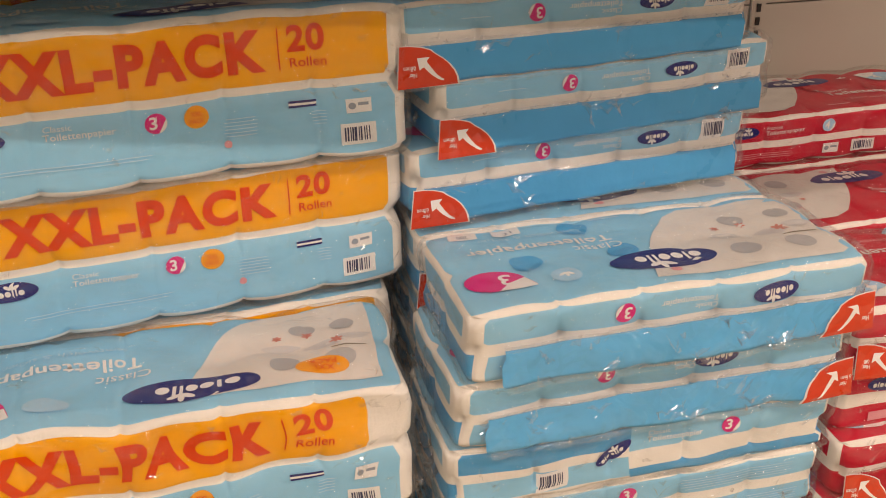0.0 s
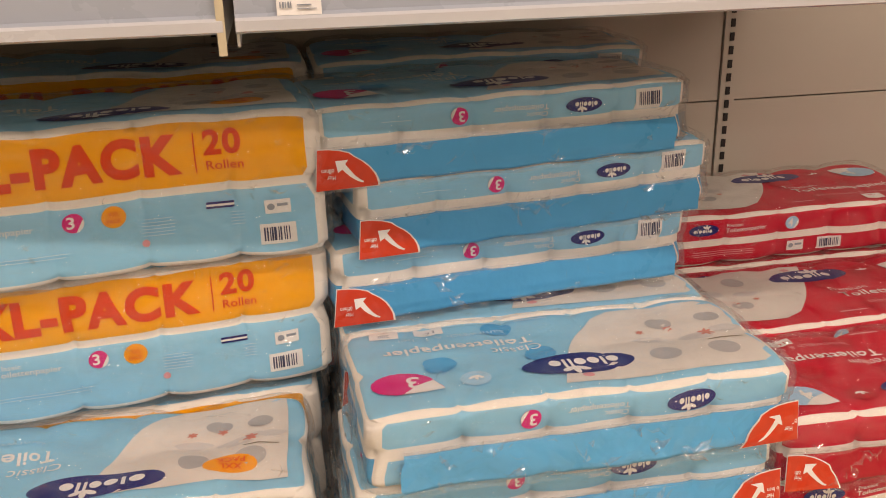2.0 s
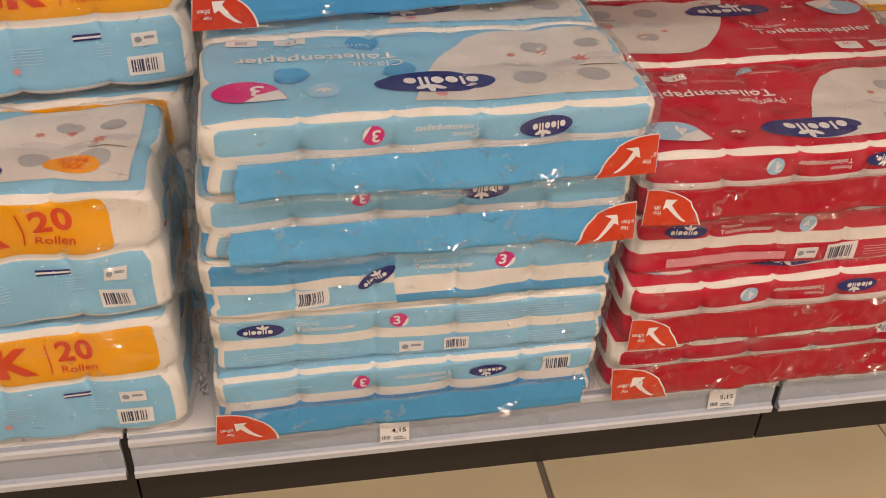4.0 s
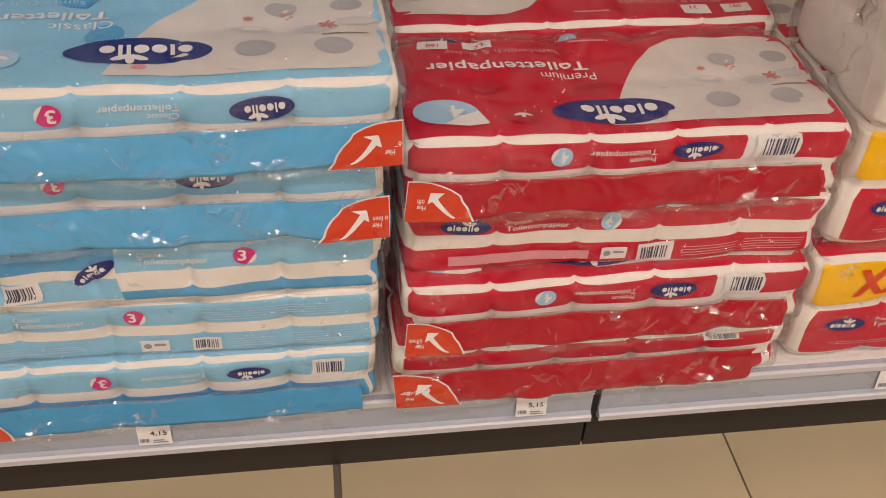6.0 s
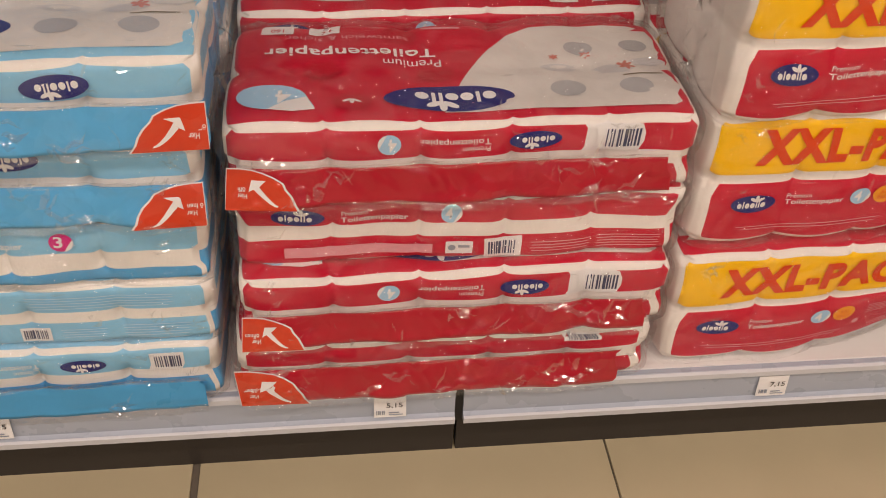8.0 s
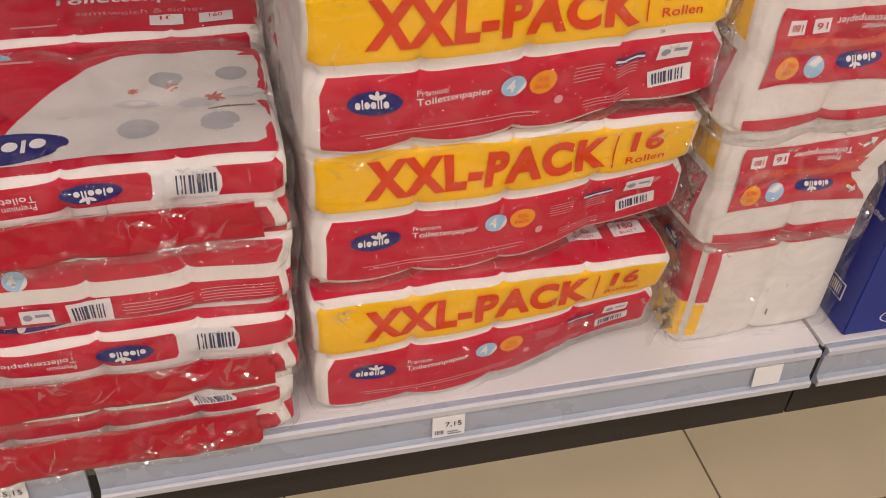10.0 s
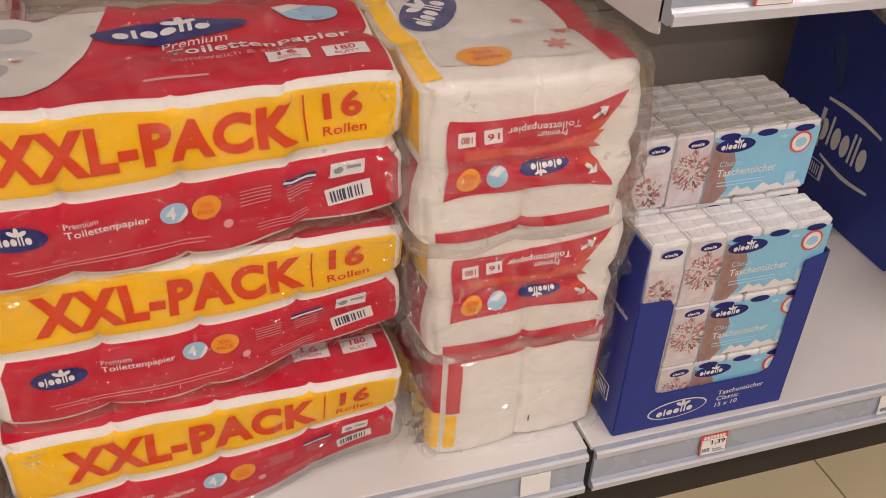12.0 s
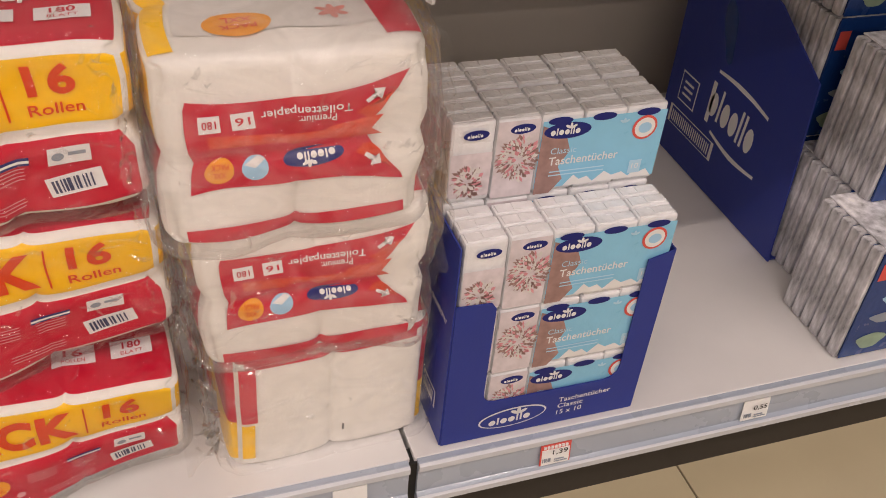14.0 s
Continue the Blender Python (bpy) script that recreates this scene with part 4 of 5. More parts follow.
def blue_pack(label, seed, kind, group="blue toilet paper packs", logo_at=0.745, band_v=0.072, **k):
    p = Pack("toilet_paper_pack", BW, BD, BH, 5, 2, 1, BLAB + label, group, seed, **k)
    ends = ((0.0, 1.0, 0.1, 0.42, DBLUE), (0.12, 0.9, 0.58, 0.86, LBLUE))
    if kind == "flap_right":
        p.body(((0.03, 0.985, 0.56, 0.92, LBLUE), (0.03, 0.9, 0.05, 0.40, LBLUE)), LBLUE, ends)
        strip_print(p, band_v, True, True, (("three", 0.36), ("name", 0.52), ("logo", logo_at, 0.066, 0.028)))
        p.flap(0.06 * BW, BW + 0.006, 0.051, 0.046, FBLUE, "R", 0.0035, 0.010, 0.004, seed)
        top_print(p, True, True)
    elif kind == "flap_left":
        p.body(((0.02, 0.985, 0.57, 0.955, LBLUE), (0.02, 0.985, 0.0, 0.40, DBLUE)), LBLUE, ends)
        strip_print(p, 0.072, True, True, (("three", 0.365), ("name", 0.53), ("logo", 0.70, 0.056, 0.021), ("bar", 0.888, 0.042, 0.030), ("lines", 0.2, 0.05, 1)))
        p.flap(-0.004, 0.965 * BW, 0.043, 0.049, DBLUE, "L", 0.0012, 0.003, 0.0, seed)
        top_print(p, True, True)
    elif kind == "upright":
        p.body(((0.02, 0.985, 0.57, 0.94, LBLUE), (0.02, 0.985, 0.05, 0.42, LBLUE)), LBLUE, ends)
        strip_print(p, 0.072, True, False, (("logo", 0.12, 0.064, 0.024), ("name", 0.28), ("three", 0.46), ("lines", 0.76, 0.19, 5)))
        strip_print(p, 0.023, True, False, (("lines", 0.2, 0.17, 3), ("label", 0.49), ("bar", 0.605, 0.036, 0.022), ("lines", 0.71, 0.06, 4), ("lines", 0.87, 0.09, 5)))
    elif kind == "crumpled":
        p.body(((0.02, 0.45, 0.62, 0.95, DBLUE), (0.45, 0.985, 0.52, 0.92, LBLUE), (0.02, 0.45, 0.12, 0.45, LBLUE), (0.45, 0.985, 0.02, 0.24, DBLUE)), LBLUE, ends)
        strip_print(p, 0.03, True, False, (("bar", 0.245, 0.044, 0.030, 6),))
        strip_print(p, 0.055, True, False, (("logo", 0.405, 0.058, 0.022, 32),))
        strip_print(p, 0.068, True, False, (("name", 0.57), ("three", 0.72)))
    p.tail("R", BH * 0.45, BH * 0.9, 0.03, seed)
    p.tail("L", BH * 0.5, BH * 0.8, 0.022, seed + 4)
    return p


def put(p, x, y, z, yaw=0.0, pitch=0.0, roll=0.0):
    p.ob.matrix_world = pose(x, y, z, pitch, roll, yaw)
    return p.ob


STEP = 0.0998
Z0 = DECKZ + 0.002
b_left = blue_pack("seam with red arrow tag", 1, "flap_left")
low = put(b_left, -0.588, -0.006, Z0, 0.5)
put(blue_pack("fine lines and a barcode", 2, "upright"), -0.585, 0.004, Z0 + STEP, -0.5)
put(blue_pack("crumpled front with a slanting logo", 3, "crumpled", crumple=0.005), -0.585, 0.000, Z0 + 2 * STEP, 1.0)
put(blue_pack("bright seam hanging down, red tag", 4, "flap_right", logo_at=0.65, band_v=0.080, crumple=0.003), -0.578, 0.000, Z0 + 3 * STEP, 0.8)
put(blue_pack("on top, sagging seam, red tag", 5, "flap_right", crumple=0.003), -0.563, -0.008, Z0 + 4 * STEP, 1.4)
for seed, x, yaw in ((6, -0.574, 7.0), (7, -0.537, 8.5), (8, -0.588, 7.0)):
    ob = put(blue_pack("set back, red arrow tag", seed, "flap_left"), x, 0.284, Z0 + 0.013 + (5 + seed - 6) * STEP, yaw)
for k in range(5):
    copy_thing(low, pose(-0.566 + 0.006 * (k % 2), 0.236, Z0 + k * STEP * 0.985, 0, 0, 1.5 - k * 0.4))
for k in range(8):
    copy_thing(low, pose(-0.57 + 0.008 * (k % 3), 0.535, Z0 + k * STEP * 1.036, 0, 0, 1.0))

# ---- red ten-packs ----
RW = 0.540
RLAB = "crimson ten-roll toilet paper pack, "


def red_pack(label, seed, kind, flip_top=True, **k):
    p = Pack("toilet_paper_pack", RW, BD, BH, 5, 2, 1, RLAB + label, "red toilet paper packs", seed, **k)
    ends = ((0.0, 1.0, 0.06, 0.42, RED), (0.1, 0.9, 0.58, 0.88, RED))
    spec = (("four", 0.335), ("name", 0.475), ("logo", 0.645, 0.060, 0.024), ("bar", 0.825, 0.056, 0.036))
    if kind == "flap":
        p.body(((0.0, 0.75, 0.55, 0.91, RED), (0.75, 0.87, 0.54, 0.92, INK), (0.87, 1.0, 0.55, 0.91, RED), (0.0, 0.97, 0.04, 0.36, RED)), RED, ends)
        strip_print(p, 0.072, False, True, spec)
        p.flap(0.0, 0.945 * RW, 0.051, 0.043, DRED, "L", 0.003, 0.008, 0.003, seed)
        top_print(p, False, flip_top, "10", "160")
    elif kind == "flap_low":
        p.body(((0.02, 0.97, 0.56, 0.84, RED), (0.02, 0.97, 0.06, 0.36, RED)), RED, ends)
        strip_print(p, 0.080, False, True, (("bar", 0.83, 0.05, 0.014),))
        p.flap(0.0, 0.925 * RW, 0.060, 0.053, DRED, "L", 0.003, 0.008, 0.003, seed)
    elif kind == "upright":
        p.body(((0.0, 0.98, 0.60, 0.98, RED), (0.0, 0.98, 0.05, 0.42, RED)), RED, ends)
        strip_print(p, 0.073, False, False, (("logo", 0.135, 0.060, 0.024), ("name", 0.30), ("four", 0.475)))
        strip_print(p, 0.023, False, False, (("label", 0.50), ("bar", 0.60, 0.046, 0.030, 4), ("lines", 0.73, 0.08, 4), ("lines", 0.89, 0.09, 5)))
        p.lay("fine_print", grid_sheet(0.18, 0.014, 40, 2), "F", 0.27 * RW, 0.022, PALEPINK, False, 0.0016)
    elif kind == "rear":
        p.body(((0.0, 0.97, 0.54, 0.94, RED), (0.0, 0.97, 0.05, 0.42, RED)), RED, ends)
        strip_print(p, 0.072, False, False, (("logo", 0.12, 0.060, 0.022), ("name", 0.28), ("four", 0.45)))
        strip_print(p, 0.025, False, False, (("lines", 0.2, 0.14, 3), ("label", 0.47), ("bar", 0.6, 0.05, 0.022)))
        top_print(p, False, flip_top, "10", "160")
        p.tail("L", BH * 0.7, BH * 1.2, 0.045, seed + 8, 0.08)
    p.tail("R", BH * 0.45, BH * 0.95, 0.028, seed)
    p.tail("L", BH * 0.5, BH * 0.8, 0.02, seed + 4)
    return p


put(red_pack("bottom of stack, red arrow tag", 11, "flap_low", bow=0.002), -0.020, -0.006, Z0, 0.8)
rlow = put(red_pack("dark seam, red arrow tag", 12, "flap", crumple=0.003), -0.008, -0.002, Z0 + STEP, 0.6)
put(red_pack("fine print and a barcode", 13, "upright", crumple=0.004), -0.008, 0.022, Z0 + 2 * STEP, -0.4)
put(red_pack("on top, red arrow tag", 14, "flap", crumple=0.003), -0.008, 0.023, Z0 + 3 * STEP, 0.0)
RSTEP = 0.1034
rear = put(red_pack("behind another stack", 15, "rear", False), -0.006, 0.276, Z0 + 3 * RSTEP, 0.6)
for k in range(3):
    copy_thing(rear, pose(-0.008, 0.276, Z0 + k * RSTEP, 0, 0, 0.4 * k))
for k in range(5):
    copy_thing(rear, pose(0.052 + 0.006 * (k % 2), 0.55, Z0 + k * 0.1021, 0, 0, 0.3 * k))

# ---- blue twenty-roll packs ----
XW, XD, XH = 0.58, 0.235, 0.200


def xxl_blue(label, seed, band=0.965, **k):
    p = Pack("toilet_paper_pack", XW, XD, XH, 5, 2, 2, "yellow-banded blue twenty-roll toilet paper pack, " + label, "blue twenty-roll packs", seed, **k)
    p.body(((0.0, band, 0.545, 0.97, OYELLOW), (0.0, 0.975, 0.035, 0.485, LBLUE)), LBLUE,
           ((0.15, 0.85, 0.08, 0.42, LBLUE), (0.2, 0.8, 0.56, 0.75, LBLUE), (0.2, 0.8, 0.46, 0.52, TAGRED)), film=CRINKLE)
    v = 0.757 * XH
    p.text("XXL-PACK", "F", 0.40 * XW, v, 0.342, 0.052, ORANGE, False, 0.05)
    p.lay("divider", grid_sheet(0.0018, 0.052, 1, 6), "F", 0.724 * XW, v, ORANGE, False, 0.0016)
    p.text("20", "F", 0.784 * XW, v + 0.012, 0.047, 0.034, ORANGE, False, 0.035)
    p.text("Rollen", "F", 0.786 * XW, v - 0.018, 0.046, 0.012, ORANGE, False, 0.01)
    strip_print(p, 0.080, True, False, (("logo", 0.10, 0.07, 0.026), ("name", 0.30), ("three", 0.452), ("dot", 0.536), ("mark", 0.765),))
    strip_print(p, 0.071, True, False, (("label", 0.89),))
    strip_print(p, 0.034, True, False, (("bar", 0.885, 0.048, 0.028),))
    strip_print(p, 0.060, True, False, (("lines", 0.63, 0.045, 6), ("lines", 0.80, 0.02, 5)))
    strip_print(p, 0.040, True, False, (("lines", 0.28, 0.2, 2), ("dots", 0.60)))
    # top
    cu = XW / 2
    p.photo(cu + 0.24 * XW, XD / 2 + 0.01, XW * 0.44, XD * 0.82, True, -1)
    p.logo("T", cu + 0.045 * XW, 0.055, 0.165, 0.052, True)
    p.text("Toilettenpapier", "T", cu - 0.24 * XW, 0.135, 0.21, 0.028, INK, True, 0.02)
    p.text("Classic", "T", cu - 0.10 * XW, 0.105, 0.07, 0.017, INK, True)
    p.text("samtweich & sicher", "T", cu - 0.22 * XW, 0.165, 0.15, 0.011, PALEBLUE, True)
    p.drop("T", cu - 0.38 * XW, 0.06, 0.07, PINK, True)
    p.lay("badge", ring_sheet(ellipse(0.07, 0.038, 20), 2), "T", cu + 0.33 * XW, 0.062, DOT, True, 0.0019)
    p.text("XXL", "T", cu + 0.33 * XW, 0.056, 0.03, 0.011, ORANGE, True, 0.02, off=0.0024)
    p.text("PACK", "T", cu + 0.33 * XW, 0.069, 0.036, 0.010, ORANGE, True, 0.02, off=0.0024)
    p.lay("badge", ring_sheet(ellipse(0.05, 0.034, 18), 1), "T", cu - 0.24 * XW, 0.055, SKY, True, 0.0015)
    p.tail("R", XH * 0.5, XH * 0.8, 0.030, seed)
    p.tail("R", XH * 0.3, XH * 0.4, 0.034, seed + 9, 0.15)
    return p


xp = put(xxl_blue("bottom of stack", 21, crumple=0.004), -1.20, 0.006, Z0, 0.5)
put(xxl_blue("pulled forward", 22, band=0.90, crumple=0.009), -1.19, 0.014, Z0 + 0.202, 0.5)
put(xxl_blue("set back on the stack", 23), -1.143, 0.238, Z0 + 0.411, 7.0)
put(xxl_blue("on top of the stack", 24), -1.140, 0.206, Z0 + 0.615, 7.0)
for k in range(2):
    copy_thing(xp, pose(-1.17, 0.255, Z0 + 0.2 * k, 0, 0, 1.0))
for k in range(4):
    copy_thing(xp, pose(-1.14, 0.53, Z0 + 0.208 * k, 0, 0, 1.5))
for k in range(4):
    copy_thing(xp, pose(-1.84, 0.06, Z0 + 0.2 * k, 0, 0, 0.6 * k))

# ---- red sixteen-roll packs ----
YW, YD, YH = 0.455, 0.235, 0.193


def xxl_red(label, seed, step=0.0, **k):
    p = Pack("toilet_paper_pack", YW, YD, YH, 4, 2, 2, "yellow-banded crimson sixteen-roll toilet paper pack, " + label, "red sixteen-roll packs", seed, **k)
    p.step = step
    p.body(((0.01, 0.985, 0.565, 0.965, YELLOW), (0.03, 0.99, 0.045, 0.485, RED)), RED,
           ((0.1, 0.9, 0.10, 0.42, RED), (0.0, 0.5, 0.56, 0.92, YELLOW)), film=CRINKLE, loose=0.010, plain_left=True)
    v = 0.765 * YH
    p.text("XXL-PACK", "F", 0.446 * YW, v, 0.288, 0.050, ORANGE, False, 0.05)
    p.lay("divider", grid_sheet(0.0018, 0.055, 1, 6), "F", 0.780 * YW, v, ORANGE, False, 0.0016)
    p.text("16", "F", 0.862 * YW, v + 0.012, 0.038, 0.034, ORANGE, False, 0.035)
    p.text("Rollen", "F", 0.865 * YW, v - 0.019, 0.046, 0.012, ORANGE, False, 0.01)
    strip_print(p, 0.066, False, False, (("logo", 0.155, 0.058, 0.026), ("name", 0.338), ("four", 0.478), ("dot", 0.55), ("lines", 0.66, 0.035, 5), ("lines", 0.76, 0.03, 6)))
    strip_print(p, 0.076, False, False, (("mark", 0.76), ("label", 0.87)))
    strip_print(p, 0.042, False, False, (("bar", 0.875, 0.046, 0.024, 8), ("dots", 0.60)))
    strip_print(p, 0.028, False, False, (("lines", 0.34, 0.22, 2), ("lines", 0.72, 0.06, 3)))
    cu = YW / 2
    p.photo(cu - 0.30 * YW, YD / 2 + 0.01, YW * 0.40, YD * 0.80, False, -1)
    p.logo("T", cu + 0.03 * YW, 0.155, 0.16, 0.052)
    p.text("Toilettenpapier", "T", cu + 0.22 * YW, 0.098, 0.19, 0.025, INK, False, 0.02)
    p.text("Premium", "T", cu + 0.08 * YW, 0.123, 0.07, 0.015, INK)
    p.text("samtweich & sicher", "T", cu + 0.16 * YW, 0.077, 0.13, 0.011, PALEPINK)
    for x, s in ((0.27, "16"), (0.40, "180")):
        p.lay("badge", grid_sheet(0.044, 0.026, 4, 3), "T", cu + x * YW, 0.058, INK, False, 0.0015)
        p.text(s, "T", cu + x * YW, 0.062, 0.02, 0.010, RED, False, 0.015, off=0.002)
        p.text("ROLLEN" if s == "16" else "BLATT", "T", cu + x * YW, 0.051, 0.024, 0.005, RED, False, off=0.002)
    p.drop("T", cu + 0.36 * YW, 0.165, 0.066, SKY)
    p.lay("fine_print", grid_sheet(0.06, 0.0045, 4, 1), "T", cu + 0.02 * YW, 0.036, PALEPINK, False, 0.0015)
    p.tail("R", YH * 0.62, YH * 0.7, 0.032, seed)
    p.tail("R", YH * 0.35, YH * 0.4, 0.045, seed + 2, 0.12)
    p.tail("L", YH * 0.5, YH * 0.95, 0.034, seed + 5, 0.25)
    return p


yp = put(xxl_red("one end lifted", 31, lift=0.050, crumple=0.003), 0.506, 0.018, Z0, 1.0)
put(xxl_red("between two others", 32, lift=0.034, crumple=0.003), 0.508, 0.034, Z0 + 0.199, 1.0)
put(xxl_red("on top", 33, step=0.0035, lift=0.022, crumple=0.004), 0.503, 0.022, Z0 + 0.387, 0.6)
yb = put(xxl_red("behind another stack", 34, crumple=0.002), 0.50, 0.262, Z0, 0.5)
for k in (1,):
    copy_thing(yb, pose(0.50, 0.262, Z0 + 0.191 * k, 0, 0, 0.5 * k))
for k in range(2):
    copy_thing(yb, pose(0.49, 0.54, Z0 + 0.191 * k, 0, 0, 0.5))

# ---- sixteen-roll packs with an end to the front ----
SW, SD, SH = 0.248, 0.46, 0.191


def end_pack(label, seed, printed, **k):
    p = Pack("toilet_paper_pack", SW, SD, SH, 2, 4, 2 if printed else 1, "endways sixteen-roll toilet paper pack, " + label, "packs set endways", seed, **k)
    p.taut = [(0.28, 0.84)] if printed else []
    bands = () if printed else ((0.0, 1.0, 0.93, 1.0, RED),)
    sides = ((0.03, 1.0, 0.55, 0.95, YELLOW), (0.05, 1.0, 0.07, 0.45, RED)) if printed else ((0.0, 1.0, 0.42, 1.0, RED), (0.0, 1.0, 0.05, 0.38, YELLOW))
    p.body(bands, None, sides, film=VEIL, loose=0.013)
    # top: red along one side, yellow along the other, the picture between
    p.lay("print_band", grid_sheet(0.035, SD - 0.03, 5, 70), "T", SW - 0.022, SD / 2, RED, False, 0.0012)
    p.lay("print_band", grid_sheet(0.022, SD - 0.03, 4, 70), "T", 0.014, SD / 2, YELLOW, False, 0.0012)
    p.lay("photo_panel", grid_sheet(SW - 0.07, SD * 0.42, 24, 34), "T", SW / 2 - 0.004, SD * 0.30, PHOTO, False, 0.0011)
    p.lay("badge", ring_sheet(ellipse(0.062, 0.052, 22), 2), "T", SW * 0.35, 0.060, DOT, False, 0.0018)
    p.text("XXL", "T", SW * 0.35, 0.068, 0.028, 0.011, ORANGE, True, 0.02, off=0.0023)
    p.text("PACK", "T", SW * 0.35, 0.053, 0.034, 0.010, ORANGE, True, 0.02, off=0.0023)
    p.logo("T", SW * 0.27, 0.185, 0.12, 0.06, False, 60)
    for x, y, s in ((0.70, 0.07, 0.016), (0.78, 0.105, 0.011), (0.62, 0.14, 0.009)):
        p.lay("printed_blossom", flower_sheet(s), "T", SW * x, y, PETAL, False, 0.0018)
        p.lay("printed_blossom", flower_sheet(s), "T", SW * x, y, PETAL, True, 0.0018)
    if printed:
        w, h, v = 0.190, 0.096, 0.108
        vs, fs = grid_sheet(1.0, 1.0, 44, 14)
        tail = []
        for a_, c_ in vs:
            s_, t_ = a_ + 0.5, c_ + 0.5
            xr = w * (0.36 + 0.24 * abs(2 * t_ - 1) ** 1.3)
            bend = 0.006 * math.sin(s_ * 3.0) * (1 - 2 * t_) + 0.010 * s_ ** 3 * (2 * t_ - 1)
            tail.append((-w / 2 + s_ * (xr + w / 2), -h / 2 + t_ * h + bend))
        p.lay("print_band", (tail, fs), "F", SW * 0.48, v, RED, False, 0.0014)
        p.lay("print_band", ring_sheet([(-w * 0.42, 0.012), (0, 0.006), (w * 0.42, 0.014), (w * 0.36, 0.0), (w * 0.42, -0.008), (0, -0.006), (-w * 0.42, 0.0)], 2), "F", SW * 0.50, v + 0.002, TAGRED, False, 0.0018)
        p.text("Toilettenpapier", "F", SW * 0.54, v + 0.030, 0.082, 0.0110, INK, True, 0.014, off=0.0022)
        p.text("Premium", "F", SW * 0.58, v + 0.020, 0.034, 0.0075, INK, True, 0.008, off=0.0022)
        for sgn in (1, -1):
            p.lay("print_tip", ring_sheet([(-0.020, sgn * 0.004), (0.012, sgn * 0.020), (0.018, sgn * 0.026), (0.004, sgn * 0.004), (-0.006, -sgn * 0.006)], 2), "F", SW * 0.80, v + sgn * 0.018, TAGRED, False, 0.0017)
        p.lay("badge", ring_sheet([(-0.03, 0.005), (-0.02, 0.009), (0.02, 0.009), (0.03, 0.003), (0.02, -0.007), (-0.02, -0.007)], 1), "F", SW * 0.53, v + 0.014, SPOT, False, 0.0019)
        p.logo("F", SW * 0.56, v - 0.018, 0.058, 0.020, True)
        p.lay("badge", ring_sheet(ellipse(0.028, 0.027, 20), 1), "F", SW * 0.20, v - 0.026, DOT, False, 0.002)
        p.text("XXL", "F", SW * 0.20, v - 0.030, 0.013, 0.0065, ORANGE, True, 0.015, off=0.0025)
        p.text("PACK", "F", SW * 0.20, v - 0.021, 0.017, 0.0065, ORANGE, True, 0.015, off=0.0025)
        p.lay("badge", ring_sheet(ellipse(0.025, 0.025, 20), 2), "F", SW * 0.335, v - 0.024, SKY, False, 0.002)
        p.lay("badge_mark", ring_sheet([(-0.011, 0.002), (0.002, 0.011), (0.009, 0.007), (0.0, -0.001)], 2), "F", SW * 0.335, v - 0.022, INK, False, 0.0025)
        for x, s in ((0.19, "180"), (0.31, "16")):
            p.lay("badge", grid_sheet(0.020, 0.017, 2, 2), "F", SW * x, v + 0.026, INK, False, 0.002)
            p.text(s, "F", SW * x, v + 0.026, 0.013, 0.008, RED, True, 0.01, off=0.0025)
        for y, r in ((v + 0.038, 215), (v - 0.030, 145)):
            s = 0.017
            ar = [(-0.6, 0.0), (-0.1, 0.42), (-0.12, 0.16), (0.6, 0.12), (0.6, -0.12), (-0.12, -0.16), (-0.1, -0.42)]
            p.lay("arrow", ring_sheet([(x * s, q * s) for x, q in ar], 1), "F", SW * 0.79, y, INK, False, 0.0022, turn=r)
        p.lay("print_band", grid_sheet(SW - 0.024, 0.017, 40, 3), "F", SW / 2, 0.014, RED, False, 0.0014)
    else:
        p.lay("print_band", grid_sheet(SW - 0.03, 0.016, 36, 3), "F", SW / 2, SH - 0.016, RED, False, 0.0014)
        p.lay("print_band", grid_sheet(0.020, SH * 0.46, 4, 14), "F", 0.017, SH * 0.66, RED, False, 0.0018)
        p.lay("print_band", grid_sheet(0.016, SH * 0.30, 4, 10), "F", 0.015, SH * 0.26, YELLOW, False, 0.0018)
        p.logo("L", SD - 0.06, SH * 0.78, 0.05, 0.024)
        p.lay("glue_mark", grid_sheet(0.0022, 0.011, 1, 2), "F", SW * 0.56, 0.040, CARDINK, False, 0.0016)
    p.tail("R", SH * 0.55, SH * 0.95, 0.040, seed, 0.07)
    p.tail("L", SH * 0.5, SH * 0.95, 0.030, seed + 3, 0.05)
    return p


put(end_pack("plain white rolls", 41, False, crumple=0.0012), 0.906, 0.046, Z0, 2.5)
put(end_pack("red print with arrows, squashed", 42, True, crumple=0.004), 0.886, 0.026, Z0 + 0.190, 2.0)
put(end_pack("red print with arrows, on top", 43, True, crumple=0.004), 0.862, 0.004, Z0 + 0.380, 1.0)

# ---- paper tissues in a navy tray ----
tx0, tx1, ty0 = 1.040, 1.312, 0.018
tray = thing("tissue_tray", "navy cardboard display tray with a cut-out front", "display tray", at=pose(tx0, ty0, DECKZ + 0.001))
TW, TD, TH = tx1 - tx0, 0.225, 0.322
part("tray_floor", box_bm(0.001, TW - 0.001, 0.0015, TD, 0.0, 0.002), CARTON, tray)
part("side_wall", box_bm(-0.002, 0.0, 0.0, TD, 0.0, TH - 0.004), CARTON, tray)
part("side_wall", box_bm(TW, TW + 0.002, 0.0, TD, 0.0, TH - 0.05), CARTON, tray)
part("back_wall", box_bm(0.0, TW, TD, TD + 0.002, 0.0, TH), CARTON, tray)
bm = bmesh.new()
